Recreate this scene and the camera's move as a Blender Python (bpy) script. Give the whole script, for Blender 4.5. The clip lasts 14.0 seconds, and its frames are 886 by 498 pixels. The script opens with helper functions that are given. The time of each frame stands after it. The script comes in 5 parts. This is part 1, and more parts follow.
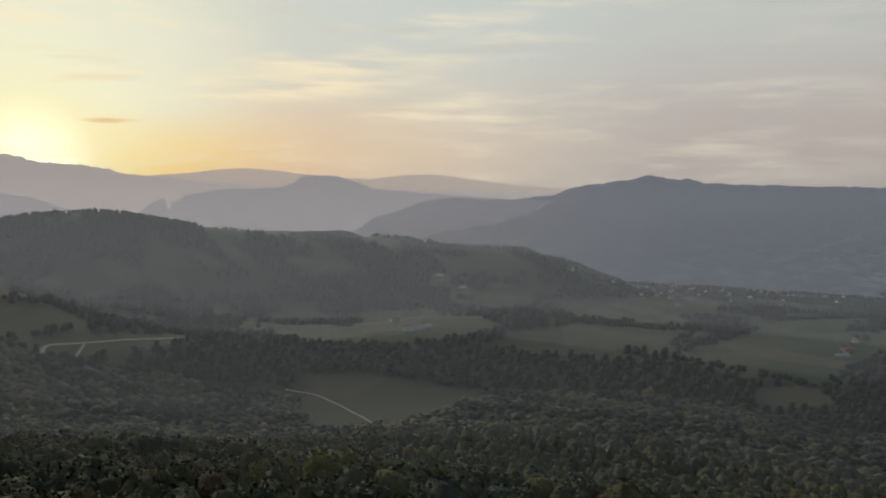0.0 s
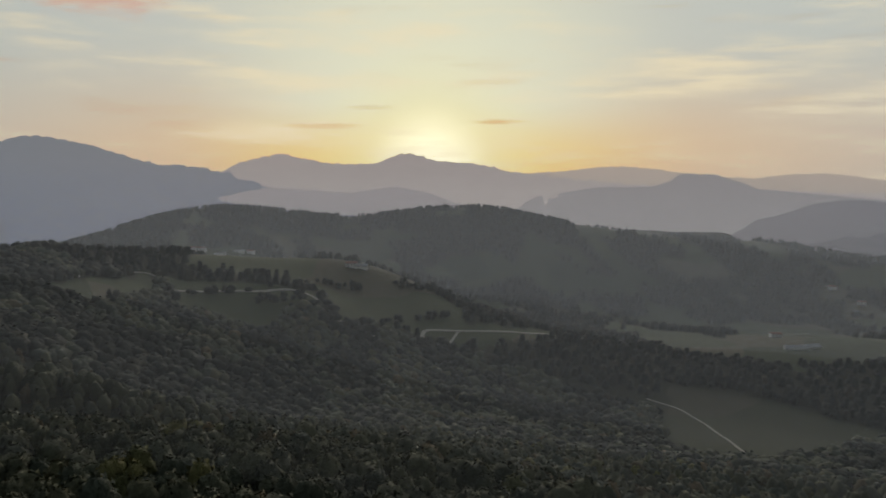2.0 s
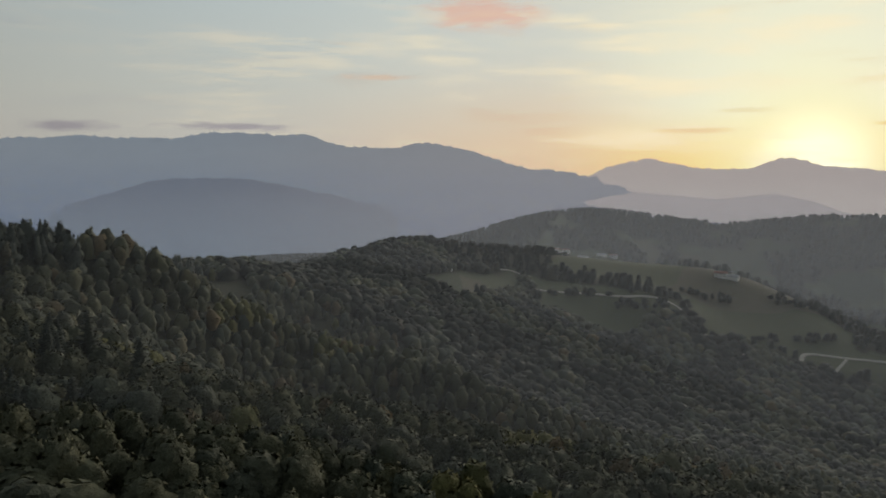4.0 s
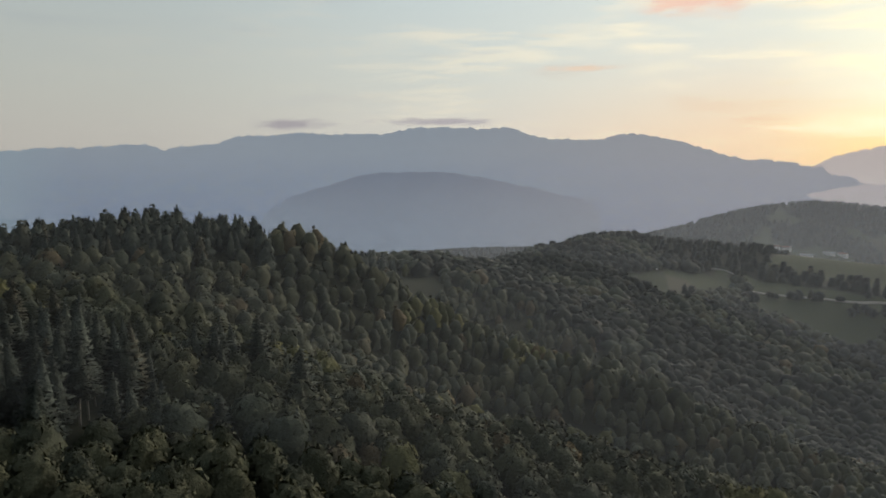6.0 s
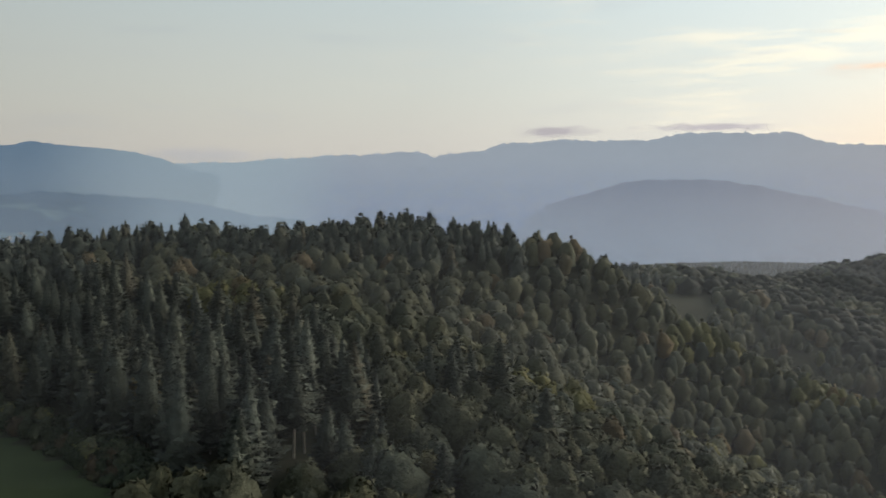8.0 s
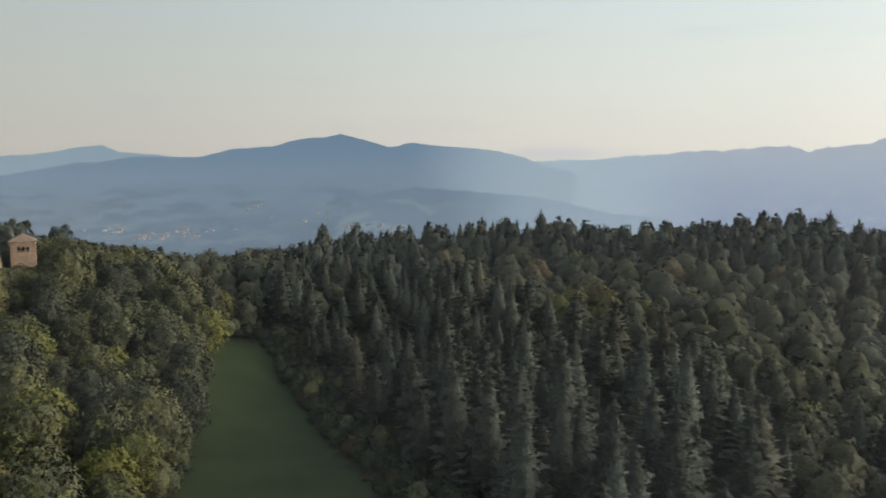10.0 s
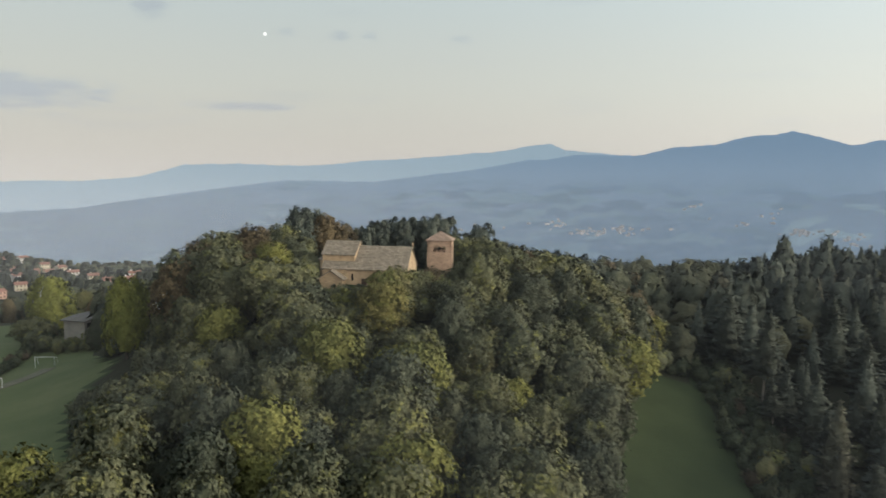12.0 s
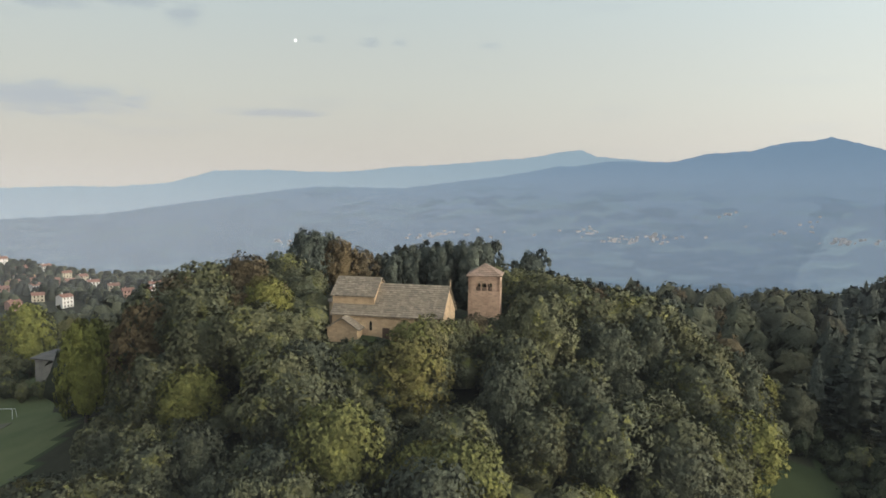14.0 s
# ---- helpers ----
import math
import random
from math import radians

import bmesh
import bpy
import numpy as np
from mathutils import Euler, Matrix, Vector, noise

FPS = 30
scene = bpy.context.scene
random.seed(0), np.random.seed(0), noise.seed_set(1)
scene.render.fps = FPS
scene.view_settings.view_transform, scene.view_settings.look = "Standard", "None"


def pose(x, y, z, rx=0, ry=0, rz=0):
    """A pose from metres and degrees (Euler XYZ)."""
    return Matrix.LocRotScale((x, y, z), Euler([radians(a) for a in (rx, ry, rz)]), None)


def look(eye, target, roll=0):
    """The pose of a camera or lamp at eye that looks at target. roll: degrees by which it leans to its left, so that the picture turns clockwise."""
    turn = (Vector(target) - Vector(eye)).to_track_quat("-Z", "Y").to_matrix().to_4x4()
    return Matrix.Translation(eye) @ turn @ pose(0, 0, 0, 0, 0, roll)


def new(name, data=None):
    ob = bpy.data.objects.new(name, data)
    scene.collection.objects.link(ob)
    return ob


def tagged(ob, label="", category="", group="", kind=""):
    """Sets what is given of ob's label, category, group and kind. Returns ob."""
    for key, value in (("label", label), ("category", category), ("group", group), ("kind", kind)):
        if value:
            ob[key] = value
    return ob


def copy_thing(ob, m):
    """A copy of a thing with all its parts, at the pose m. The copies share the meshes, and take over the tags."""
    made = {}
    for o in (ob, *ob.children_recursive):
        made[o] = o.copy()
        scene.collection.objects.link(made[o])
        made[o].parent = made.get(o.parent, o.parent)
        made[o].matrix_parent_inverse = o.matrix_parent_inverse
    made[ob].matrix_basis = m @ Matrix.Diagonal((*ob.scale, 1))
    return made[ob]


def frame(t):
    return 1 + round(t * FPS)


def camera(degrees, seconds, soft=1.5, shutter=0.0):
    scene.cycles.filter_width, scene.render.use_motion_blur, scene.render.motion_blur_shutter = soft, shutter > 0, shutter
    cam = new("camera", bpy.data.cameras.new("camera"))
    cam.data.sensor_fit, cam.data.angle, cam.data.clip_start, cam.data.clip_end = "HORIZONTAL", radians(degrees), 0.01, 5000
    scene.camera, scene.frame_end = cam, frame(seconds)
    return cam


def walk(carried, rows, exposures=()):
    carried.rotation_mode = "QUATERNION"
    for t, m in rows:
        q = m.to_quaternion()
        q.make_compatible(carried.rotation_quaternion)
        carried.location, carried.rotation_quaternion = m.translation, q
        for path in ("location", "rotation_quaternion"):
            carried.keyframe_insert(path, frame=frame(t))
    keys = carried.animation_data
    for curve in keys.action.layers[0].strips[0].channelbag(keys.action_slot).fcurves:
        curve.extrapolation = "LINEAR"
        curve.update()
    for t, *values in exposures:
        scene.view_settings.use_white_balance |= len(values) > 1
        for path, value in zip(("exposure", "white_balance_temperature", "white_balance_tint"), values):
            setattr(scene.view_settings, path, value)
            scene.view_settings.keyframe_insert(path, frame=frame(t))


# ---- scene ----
from mathutils.bvhtree import BVHTree
LENS = 58.14
cam = camera(LENS, 14.0, soft=1.6, shutter=0.25)
# seconds, x, y, z, yaw, pitch, roll
ROWS = [
    (0, 0.00, 0.00, 35.00, 0.00, -5.75, -0.07),
    (0.5, 0.10, 8.55, 35.30, 6.43, -5.65, -0.10),
    (1, -0.10, 17.78, 35.55, 13.03, -5.68, -0.12),
    (1.5, -0.42, 26.78, 35.60, 19.92, -5.78, -0.10),
    (2, -1.83, 35.05, 35.27, 26.46, -5.86, 0.0),
    (2.5, -5.02, 42.61, 34.50, 32.67, -5.84, 0.08),
    (3, -9.88, 48.84, 33.26, 38.75, -5.68, 0.1),
    (3.5, -15.61, 53.72, 31.78, 45.38, -5.56, 0.17),
    (4, -21.28, 57.96, 30.23, 52.21, -5.51, 0.25),
    (4.2, -23.65, 59.82, 29.79, 53.79, -5.53, 0.25),
    (6.3, -50.31, 79.37, 30.05, 69.35, -6.00, -0.35),
    (6.5, -53.37, 80.83, 30.25, 71.20, -5.95, -0.30),
    (7, -61.62, 83.18, 30.20, 74.69, -5.62, -0.33),
    (7.5, -69.31, 84.67, 29.49, 78.98, -5.45, -0.28),
    (8, -76.69, 85.68, 28.74, 85.25, -5.44, -0.10),
    (8.2, -79.82, 85.55, 28.45, 87.80, -5.40, -0.08),
    (10.3, -114.55, 76.09, 27.30, 114.15, -5.49, -0.40),
    (10.5, -117.88, 74.55, 27.25, 116.77, -5.46, -0.36),
    (11, -125.16, 70.01, 27.05, 123.78, -5.36, -0.10),
    (11.5, -131.75, 64.39, 26.91, 132.32, -5.42, 0.15),
    (12, -138.31, 57.00, 26.82, 140.88, -5.62, 0.50),
    (12.5, -144.11, 48.95, 26.80, 142.82, -5.48, 0.60),
    (13, -149.07, 41.76, 26.80, 142.95, -5.35, 0.57),
    (13.5, -153.30, 35.59, 27.15, 143.01, -5.24, 0.56),
    (14, -157.11, 29.99, 27.96, 142.95, -5.20, 0.60),
]


def heading(x, y, z, yaw, pitch, roll):
    return pose(x, y, z, 0, 0, yaw) @ pose(0, 0, 0, 90 + pitch, 0, 0) @ pose(0, 0, 0, 0, 0, roll)


walk(cam, [(t, heading(*r)) for t, *r in ROWS], [(0, -0.80), (2.5, -1.04), (4.2, -0.74), (5.2, -0.60), (6.3, -0.36), (8.2, -0.06), (10.5, 0.31), (12.5, 0.50), (14.0, 0.50)])


# ---------------------------------------------------------------- node helpers
class Nodes:
    """Short hand for building a node tree."""

    def __init__(self, tree):
        self.tree = tree
        tree.nodes.clear()

    def add(self, kind, ins=None, **props):
        n = self.tree.nodes.new(kind)
        if "operation" in props:
            n.operation = props["operation"]
        if "interpolation_type" in props:
            n.interpolation_type = props["interpolation_type"]
        if "data_type" in props:
            n.data_type, n.blend_type = props["data_type"], props["blend_type"]
        if "attribute_name" in props:
            n.attribute_name = props["attribute_name"]
        for key, value in (ins or {}).items():
            if isinstance(value, bpy.types.NodeSocket):
                self.tree.links.new(value, n.inputs[key])
            else:
                n.inputs[key].default_value = value
        return n

    def math(self, op, a, b=0.0, c=0.0):
        return self.add("ShaderNodeMath", {0: a, 1: b, 2: c}, operation=op).outputs[0]

    def vec(self, op, a, b=(0, 0, 0)):
        n = self.add("ShaderNodeVectorMath", {0: a, 1: b}, operation=op)
        return n.outputs["Value"] if op in ("DOT_PRODUCT", "LENGTH") else n.outputs[0]

    def span(self, x, lo, hi, a=0.0, b=1.0):
        return self.add("ShaderNodeMapRange", {"Value": x, "From Min": lo, "From Max": hi, "To Min": a, "To Max": b}, interpolation_type="SMOOTHSTEP").outputs[0]

    def mix(self, f, a, b, blend="MIX"):
        n = self.add("ShaderNodeMix", data_type="RGBA", blend_type=blend)
        for socket, value in ((n.inputs[0], f), (n.inputs[6], a), (n.inputs[7], b)):
            if isinstance(value, bpy.types.NodeSocket):
                self.tree.links.new(value, socket)
            else:
                socket.default_value = (*value, 1) if isinstance(value, tuple) and len(value) == 3 else value
        return n.outputs[2]

    def noise(self, v, scale, detail=3.0, rough=0.55, out="Fac"):
        return self.add("ShaderNodeTexNoise", {"Vector": v, "Scale": scale, "Detail": detail, "Roughness": rough}).outputs[out]


def lin(r, g, b):
    """Linear colour from 0..255 display values."""
    return tuple((c / 255 / 12.92) if c < 10.3 else ((c / 255 + 0.055) / 1.055) ** 2.4 for c in (r, g, b))


# ---------------------------------------------------------------- sky and sun
SUN_YAW, SUN_UP = 27.4, 0.1
SUN_DIR = Vector((-math.sin(radians(SUN_YAW)), math.cos(radians(SUN_YAW)), math.tan(radians(SUN_UP)))).normalized()

world = bpy.data.worlds.new("evening_sky")
scene.world = world
world.use_nodes = True
W = Nodes(world.node_tree)
ray = W.add("ShaderNodeTexCoord").outputs["Generated"]
flat = W.add("ShaderNodeSeparateXYZ", {0: ray})
up = W.math("MULTIPLY", flat.outputs[2], 57.3)
near_sun = W.vec("DOT_PRODUCT", ray, tuple(SUN_DIR))
angle = W.math("MULTIPLY", W.math("ARCCOSINE", W.math("MINIMUM", near_sun, 0.99999)), 57.3)
east = W.vec("DOT_PRODUCT", ray, (math.cos(radians(27)), math.sin(radians(27)), 0))
# the clear evening gradient: peach at the horizon, pale blue-grey above
high = W.mix(W.span(up, 3.5, 16.0), lin(206, 208, 199), lin(192, 207, 210))
calm = W.mix(W.span(up, 0.0, 6.5), lin(207, 202, 193), high)
dusk = W.mix(W.span(up, 0.5, 11.0), lin(186, 175, 168), lin(198, 200, 194))
side = W.span(east, 0.15, 0.75)
calm = W.mix(W.math("MULTIPLY", side, W.span(angle, 16.0, 46.0)), calm, dusk)
warm = W.mix(W.span(up, 0.0, 9.0), lin(236, 202, 160), lin(214, 214, 202))
calm = W.mix(W.span(angle, 44.0, 9.0), calm, warm)
glow = W.mix(W.span(up, 0.0, 5.0), lin(255, 222, 138), lin(243, 242, 214))
calm = W.mix(W.span(W.math("ADD", angle, W.math("MULTIPLY", up, -0.25)), 19.0, 4.0), calm, glow)
calm = W.mix(W.span(angle, 10.0, 0.5), calm, (1.04, 0.95, 0.54))
calm = W.mix(W.span(angle, 5.0, 0.0), calm, (1.5, 1.42, 1.0))
# thin streaks of high cloud, drawn out level
squash = W.vec("MULTIPLY", ray, (1.0, 1.0, 6.5))
streak = W.noise(squash, 3.4, 5.0, 0.6)
fine = W.noise(W.vec("MULTIPLY", ray, (2.2, 2.2, 22.0)), 4.0, 4.0, 0.6)
cloud = W.math("MULTIPLY", W.span(streak, 0.46, 0.66), W.span(fine, 0.36, 0.62))
cloud = W.math("MULTIPLY", cloud, W.span(angle, 75.0, 20.0))
calm = W.mix(W.math("MULTIPLY", cloud, 0.8), calm, W.mix(W.span(angle, 12.0, 60.0), (1.0, 0.86, 0.58), lin(226, 222, 208)))
bank = W.math("MULTIPLY", W.span(W.noise(W.vec("MULTIPLY", ray, (1.6, 1.6, 15.0)), 3.1, 5.0, 0.55), 0.57, 0.70), W.span(up, 1.0, 3.0))
calm = W.mix(W.math("MULTIPLY", bank, W.span(angle, 60.0, 20.0, 0.10, 0.16)), calm, W.mix(W.span(angle, 10.0, 60.0), lin(214, 170, 122), lin(160, 170, 184)))
# single clouds: bearing, height in degrees, half width, half height, strength, colour
bearing = W.math("MULTIPLY", W.math("ARCTAN2", W.math("MULTIPLY", flat.outputs[0], -1.0), flat.outputs[1]), 57.3)
ragged = W.noise(W.vec("MULTIPLY", ray, (9.0, 9.0, 40.0)), 3.0, 5.0, 0.65)
for az, el, wide, high_by, share, tone in (
        (49.4, 10.9, 5.4, 1.7, 0.75, lin(228, 184, 164)), (22.6, 3.2, 2.0, 0.22, 0.7, lin(228, 178, 124)), (35.0, 2.9, 3.4, 0.26, 0.55, lin(232, 190, 146)), (32.0, 4.2, 2.6, 0.26, 0.5, lin(226, 206, 168)), (57.0, 6.6, 3.0, 0.30, 0.5, lin(226, 190, 160)), (77.3, 2.9, 3.6, 0.5, 0.85, lin(166, 160, 166)), (66.8, 3.05, 6.0, 0.36, 0.85, lin(166, 160, 166)),
        (102.0, 1.2, 6.5, 0.7, 0.5, lin(182, 184, 192)), (160.6, 10.5, 1.6, 0.9, 0.5, lin(166, 178, 190)), (168.9, 10.8, 3.2, 0.9, 0.5, lin(166, 178, 190)), (164.0, 11.2, 2.4, 0.9, 0.45, lin(166, 178, 190)),
        (148.2, 9.2, 1.1, 0.5, 0.5, lin(170, 182, 192)), (146.2, 9.2, 0.9, 0.4, 0.45, lin(170, 182, 192)), (139.9, 9.1, 1.2, 0.4, 0.4, lin(172, 184, 192)), (151.8, 9.3, 0.9, 0.4, 0.35, lin(172, 184, 192)),
        (169.3, 4.8, 8.0, 1.5, 0.6, lin(170, 182, 196)), (154.6, 4.3, 5.0, 0.5, 0.55, lin(172, 182, 194))):
    u = W.math("DIVIDE", W.math("SUBTRACT", bearing, az), wide)
    v = W.math("DIVIDE", W.math("SUBTRACT", up, el), high_by)
    out = W.math("ADD", W.math("SQRT", W.math("ADD", W.math("MULTIPLY", u, u), W.math("MULTIPLY", v, v))), W.math("MULTIPLY_ADD", ragged, 1.6, -0.8))
    calm = W.mix(W.math("MULTIPLY", W.span(out, 1.0, 0.15), share), calm, tone)
toward = W.vec("DOT_PRODUCT", ray, (-math.sin(radians(12)), math.cos(radians(12)), 0))
open_west = W.math("MULTIPLY", W.span(toward, -0.8, 0.5, 0.69, 1.13), W.span(toward, 0.20, 0.95, 1.0, 1.50))
calm = W.vec("MULTIPLY", calm, W.add("ShaderNodeCombineXYZ", {0: open_west, 1: open_west, 2: open_west}).outputs[0])
nishita = W.add("ShaderNodeTexSky")
nishita.sky_type, nishita.sun_disc, nishita.altitude = "NISHITA", False, 700.0
nishita.sun_elevation, nishita.sun_rotation = radians(2.0), radians(-SUN_YAW)
blue = W.mix(1.0, nishita.outputs[0], (0.04, 0.04, 0.04), "MULTIPLY")
sky = W.mix(W.span(up, 15.0, 45.0), calm, W.mix(1.0, (0.37, 0.43, 0.50), blue, "ADD"))
sky = W.mix(W.span(up, -0.5, -6.0), sky, lin(96, 100, 100))
W.add("ShaderNodeOutputWorld", {0: W.add("ShaderNodeBackground", {"Color": sky, "Strength": 1.0}).outputs[0]})

sun = new("sun", bpy.data.lights.new("sun", "SUN"))
sun.data.energy, sun.data.angle, sun.data.color = 4.6, radians(50), (1.0, 0.90, 0.76)
sun.matrix_world = look((0, 0, 500), Vector((0, 0, 500)) - Vector((SUN_DIR.x, SUN_DIR.y, math.tan(radians(10.0)))))


# ---------------------------------------------------------------- materials
def material(name):
    m = bpy.data.materials.new(name)
    m.use_nodes = True
    return m, Nodes(m.node_tree)


def finish(n, colour, rough=0.9, bump=None, depth=0.0, spec=0.2):
    ins = {"Base Color": colour, "Roughness": rough, "Specular IOR Level": spec}
    if bump is not None:
        ins["Normal"] = n.add("ShaderNodeBump", {"Height": bump, "Strength": 1.0, "Distance": depth}).outputs[0]
    n.add("ShaderNodeOutputMaterial", {0: n.add("ShaderNodeBsdfPrincipled", ins).outputs[0]})


def foliage(name, low, high, rare, share=0.12, flush=None):
    """Leaves whose tone differs from tree to tree and from sprig to sprig."""
    m, n = material(name)
    tree = n.math("FRACT", n.math("ADD", n.add("ShaderNodeAttribute", attribute_name="tint").outputs["Fac"], n.add("ShaderNodeObjectInfo").outputs["Random"]))
    sprig = n.add("ShaderNodeNewGeometry").outputs["Random Per Island"]
    c = n.mix(n.span(tree, 0.0, 0.85), low, high)
    c = n.mix(n.span(tree, 1.0 - share, 1.0 - share * 0.4), c, rare)
    c = n.mix(1.0, c, n.mix(sprig, (0.91, 0.91, 0.91), (1.10, 1.09, 1.06)), "MULTIPLY")
    clumps = n.noise(n.add("ShaderNodeNewGeometry").outputs["Position"], 1.7, 4.0, 0.65)
    c = n.mix(1.0, c, n.mix(n.span(clumps, 0.3, 0.7), (0.86, 0.86, 0.86), (1.12, 1.12, 1.12)), "MULTIPLY")
    if flush:
        turned = n.noise(n.add("ShaderNodeNewGeometry").outputs["Position"], 0.42, 4.0, 0.6)
        c = n.mix(n.math("MULTIPLY", n.span(turned, 0.52, 0.64), n.span(sprig, 0.2, 0.7, 0.15, 0.75)), c, flush)
    ins = {"Base Color": c, "Roughness": 0.8, "Specular IOR Level": 0.1, "Normal": n.add("ShaderNodeBump", {"Height": clumps, "Strength": 0.8, "Distance": 0.7}).outputs[0]}
    n.add("ShaderNodeOutputMaterial", {0: n.add("ShaderNodeBsdfPrincipled", ins).outputs[0]})
    return m


def plain(name, a, b, scale, rough=0.85, depth=0.02, detail=5.0):
    """A weathered surface of two tones, mottled at two scales."""
    m, n = material(name)
    at = n.add("ShaderNodeTexCoord").outputs["Object"]
    big, small = n.noise(at, scale, detail), n.noise(at, scale * 7.3, 3.0)
    c = n.mix(n.span(big, 0.3, 0.7), a, b)
    c = n.mix(n.math("MULTIPLY", small, 0.35), c, tuple(0.55 * v for v in a))
    finish(n, c, rough, small, depth)
    return m


OAK = foliage("oak_leaves", (0.080, 0.088, 0.057), (0.114, 0.117, 0.065), (0.158, 0.150, 0.074), 0.05, (0.190, 0.188, 0.056))
GOLD = foliage("yellowing_leaves", (0.124, 0.130, 0.048), (0.172, 0.172, 0.052), (0.138, 0.124, 0.048), 0.10, (0.20, 0.20, 0.055))
RUST = foliage("rusty_leaves", (0.096, 0.078, 0.048), (0.126, 0.094, 0.050), (0.110, 0.098, 0.048), 0.10)
PINE = foliage("pine_needles", (0.052, 0.061, 0.050), (0.076, 0.086, 0.068), (0.080, 0.077, 0.054), 0.10)
SCRUB = foliage("scrub_leaves", (0.044, 0.056, 0.034), (0.066, 0.076, 0.045), (0.080, 0.064, 0.042), 0.12)
WOODS = foliage("far_wood_leaves", (0.021, 0.026, 0.020), (0.032, 0.037, 0.027), (0.042, 0.042, 0.028), 0.10)
SAGE = foliage("grey_green_leaves", (0.070, 0.080, 0.056), (0.098, 0.104, 0.068), (0.120, 0.116, 0.060), 0.12)
FIR = foliage("fir_needles", (0.068, 0.080, 0.066), (0.094, 0.106, 0.086), (0.085, 0.085, 0.060), 0.10)
HILL_OAK = foliage("hillside_oak_leaves", (0.056, 0.061, 0.042), (0.085, 0.086, 0.052), (0.100, 0.080, 0.046), 0.10)
HILL_SAGE = foliage("hillside_grey_leaves", (0.056, 0.065, 0.047), (0.081, 0.087, 0.058), (0.092, 0.088, 0.048), 0.12)
HILL_GOLD = foliage("hillside_yellowing_leaves", (0.078, 0.080, 0.036), (0.112, 0.106, 0.042), (0.110, 0.082, 0.038), 0.12)
LIME = foliage("bright_poplar_leaves", (0.185, 0.195, 0.050), (0.25, 0.245, 0.058), (0.22, 0.19, 0.05), 0.10)
BARK = plain("bark", (0.075, 0.062, 0.050), (0.130, 0.110, 0.090), 1.6, 0.95, 0.03)
PALE_BARK = plain("pale_bark", (0.24, 0.21, 0.18), (0.36, 0.33, 0.28), 1.2, 0.95, 0.02)


# ---------------------------------------------------------------- the lie of the land
# mounds and hollows: x, y, radius, height
NEAR_MOUNDS = [
    (-240, -78, 50, 6.1), (-214, -58, 38, 12.9), (-205, -82, 30, 8.8), (-330, -5, 70, -6.8), (-420, 60, 110, 24.2),
    (-270, 70, 70, 0.3), (-520, 180, 130, -10.7), (-232, 2, 40, -6.0), (-120, 60, 120, -11.0), (0, 40, 150, 7.9),
    (-185, -153, 80, -12.4), (-175, -75, 35, -7.3), (-250, -560, 110, -24.3), (-350, -560, 110, 4.6), (-280, -900, 130, 5.4),
    (-420, -780, 130, 17.9), (-398, 165, 35, 18.6), (-280, -180, 120, 13.8), (-320, 230, 120, -44.3), (-250, 330, 130, -16.0),
    (30, 300, 140, -19.2), (-620, 270, 120, 2.6), (-655, 430, 90, -9.8), (-420, 460, 120, -33.6), (-800, 900, 170, 78.6),
    (-720, 720, 120, -5.0), (-600, 780, 110, 41.5), (-680, 1080, 170, 96.0), (-200, -400, 170, -46.9), (-395, 120, 55, 6.9),
    (-405, 50, 45, -8.5), (-400, 0, 50, 4.2), (-335, -45, 45, 9.3), (-193, -149, 17, 3.0),
    (-412, 192, 36, 9.6), (-398, 226, 36, 9.4), (-376, 262, 38, 10.2), (-348, 300, 40, 17.6), (-318, 330, 40, 9.2), (-290, 352, 40, 5.0), (-458, 266, 40, -8.0), (-438, 304, 44, -12.0), (-408, 350, 48, -13.0), (-372, 388, 50, -10.0),
]
VALLEY_MOUNDS = [
    (100, -150, 250, 8.3), (250, 2200, 200, 69.4), (-650, 560, 190, 22.2), (-850, 650, 200, 62.9), (-1000, 900, 200, 61.9),
    (-900, 300, 220, -18.5), (-600, 850, 200, 28.8), (-450, 1000, 220, 65.6), (-200, 500, 220, -16.7), (150, 700, 300, 31.4),
    (-900, 2000, 350, 164.1), (-450, 2150, 300, 78.8), (-1500, 1700, 420, 174.3), (-1300, 1200, 320, 91.4), (-100, 2350, 300, 76.2),
    (500, 1050, 240, 17.1), (0, 1300, 350, 47.1), (700, 1900, 500, -29.6), (-150, 1700, 300, -40.1),
]
FAR_MOUNDS = [
    (-300, -750, 220, -30.9), (-450, -1000, 260, 30.4), (-400, -1800, 450, 3.9), (-150, -1150, 260, 109.1), (250, 2950, 450, -111.1),
    (-600, -350, 260, -73.3), (-900, -50, 300, -85.3), (-1100, 450, 260, 40.5), (-1700, 800, 380, 76.8), (400, 200, 300, -61.5),
    (-1300, -700, 500, -34.7), (1300, 1300, 600, -18.8), (400, -700, 450, 54.7), (1300, 2500, 700, -89.7), (-200, 3000, 500, 24.9),
    (-1700, 2900, 600, -46.0), (-2500, 1200, 600, 10.4), (-2400, -500, 600, 0.2), (-800, -2000, 700, -11.1), (1400, 100, 500, 22.3),
]

LAND = np.array(NEAR_MOUNDS + VALLEY_MOUNDS + FAR_MOUNDS, float)
# open grass: x, y, half length, half width, turn in degrees
YARDS = [(-214.5, -56.5, 9, 5.6, 129), (-229.3, -55.6, 3.4, 3.4, 0)]
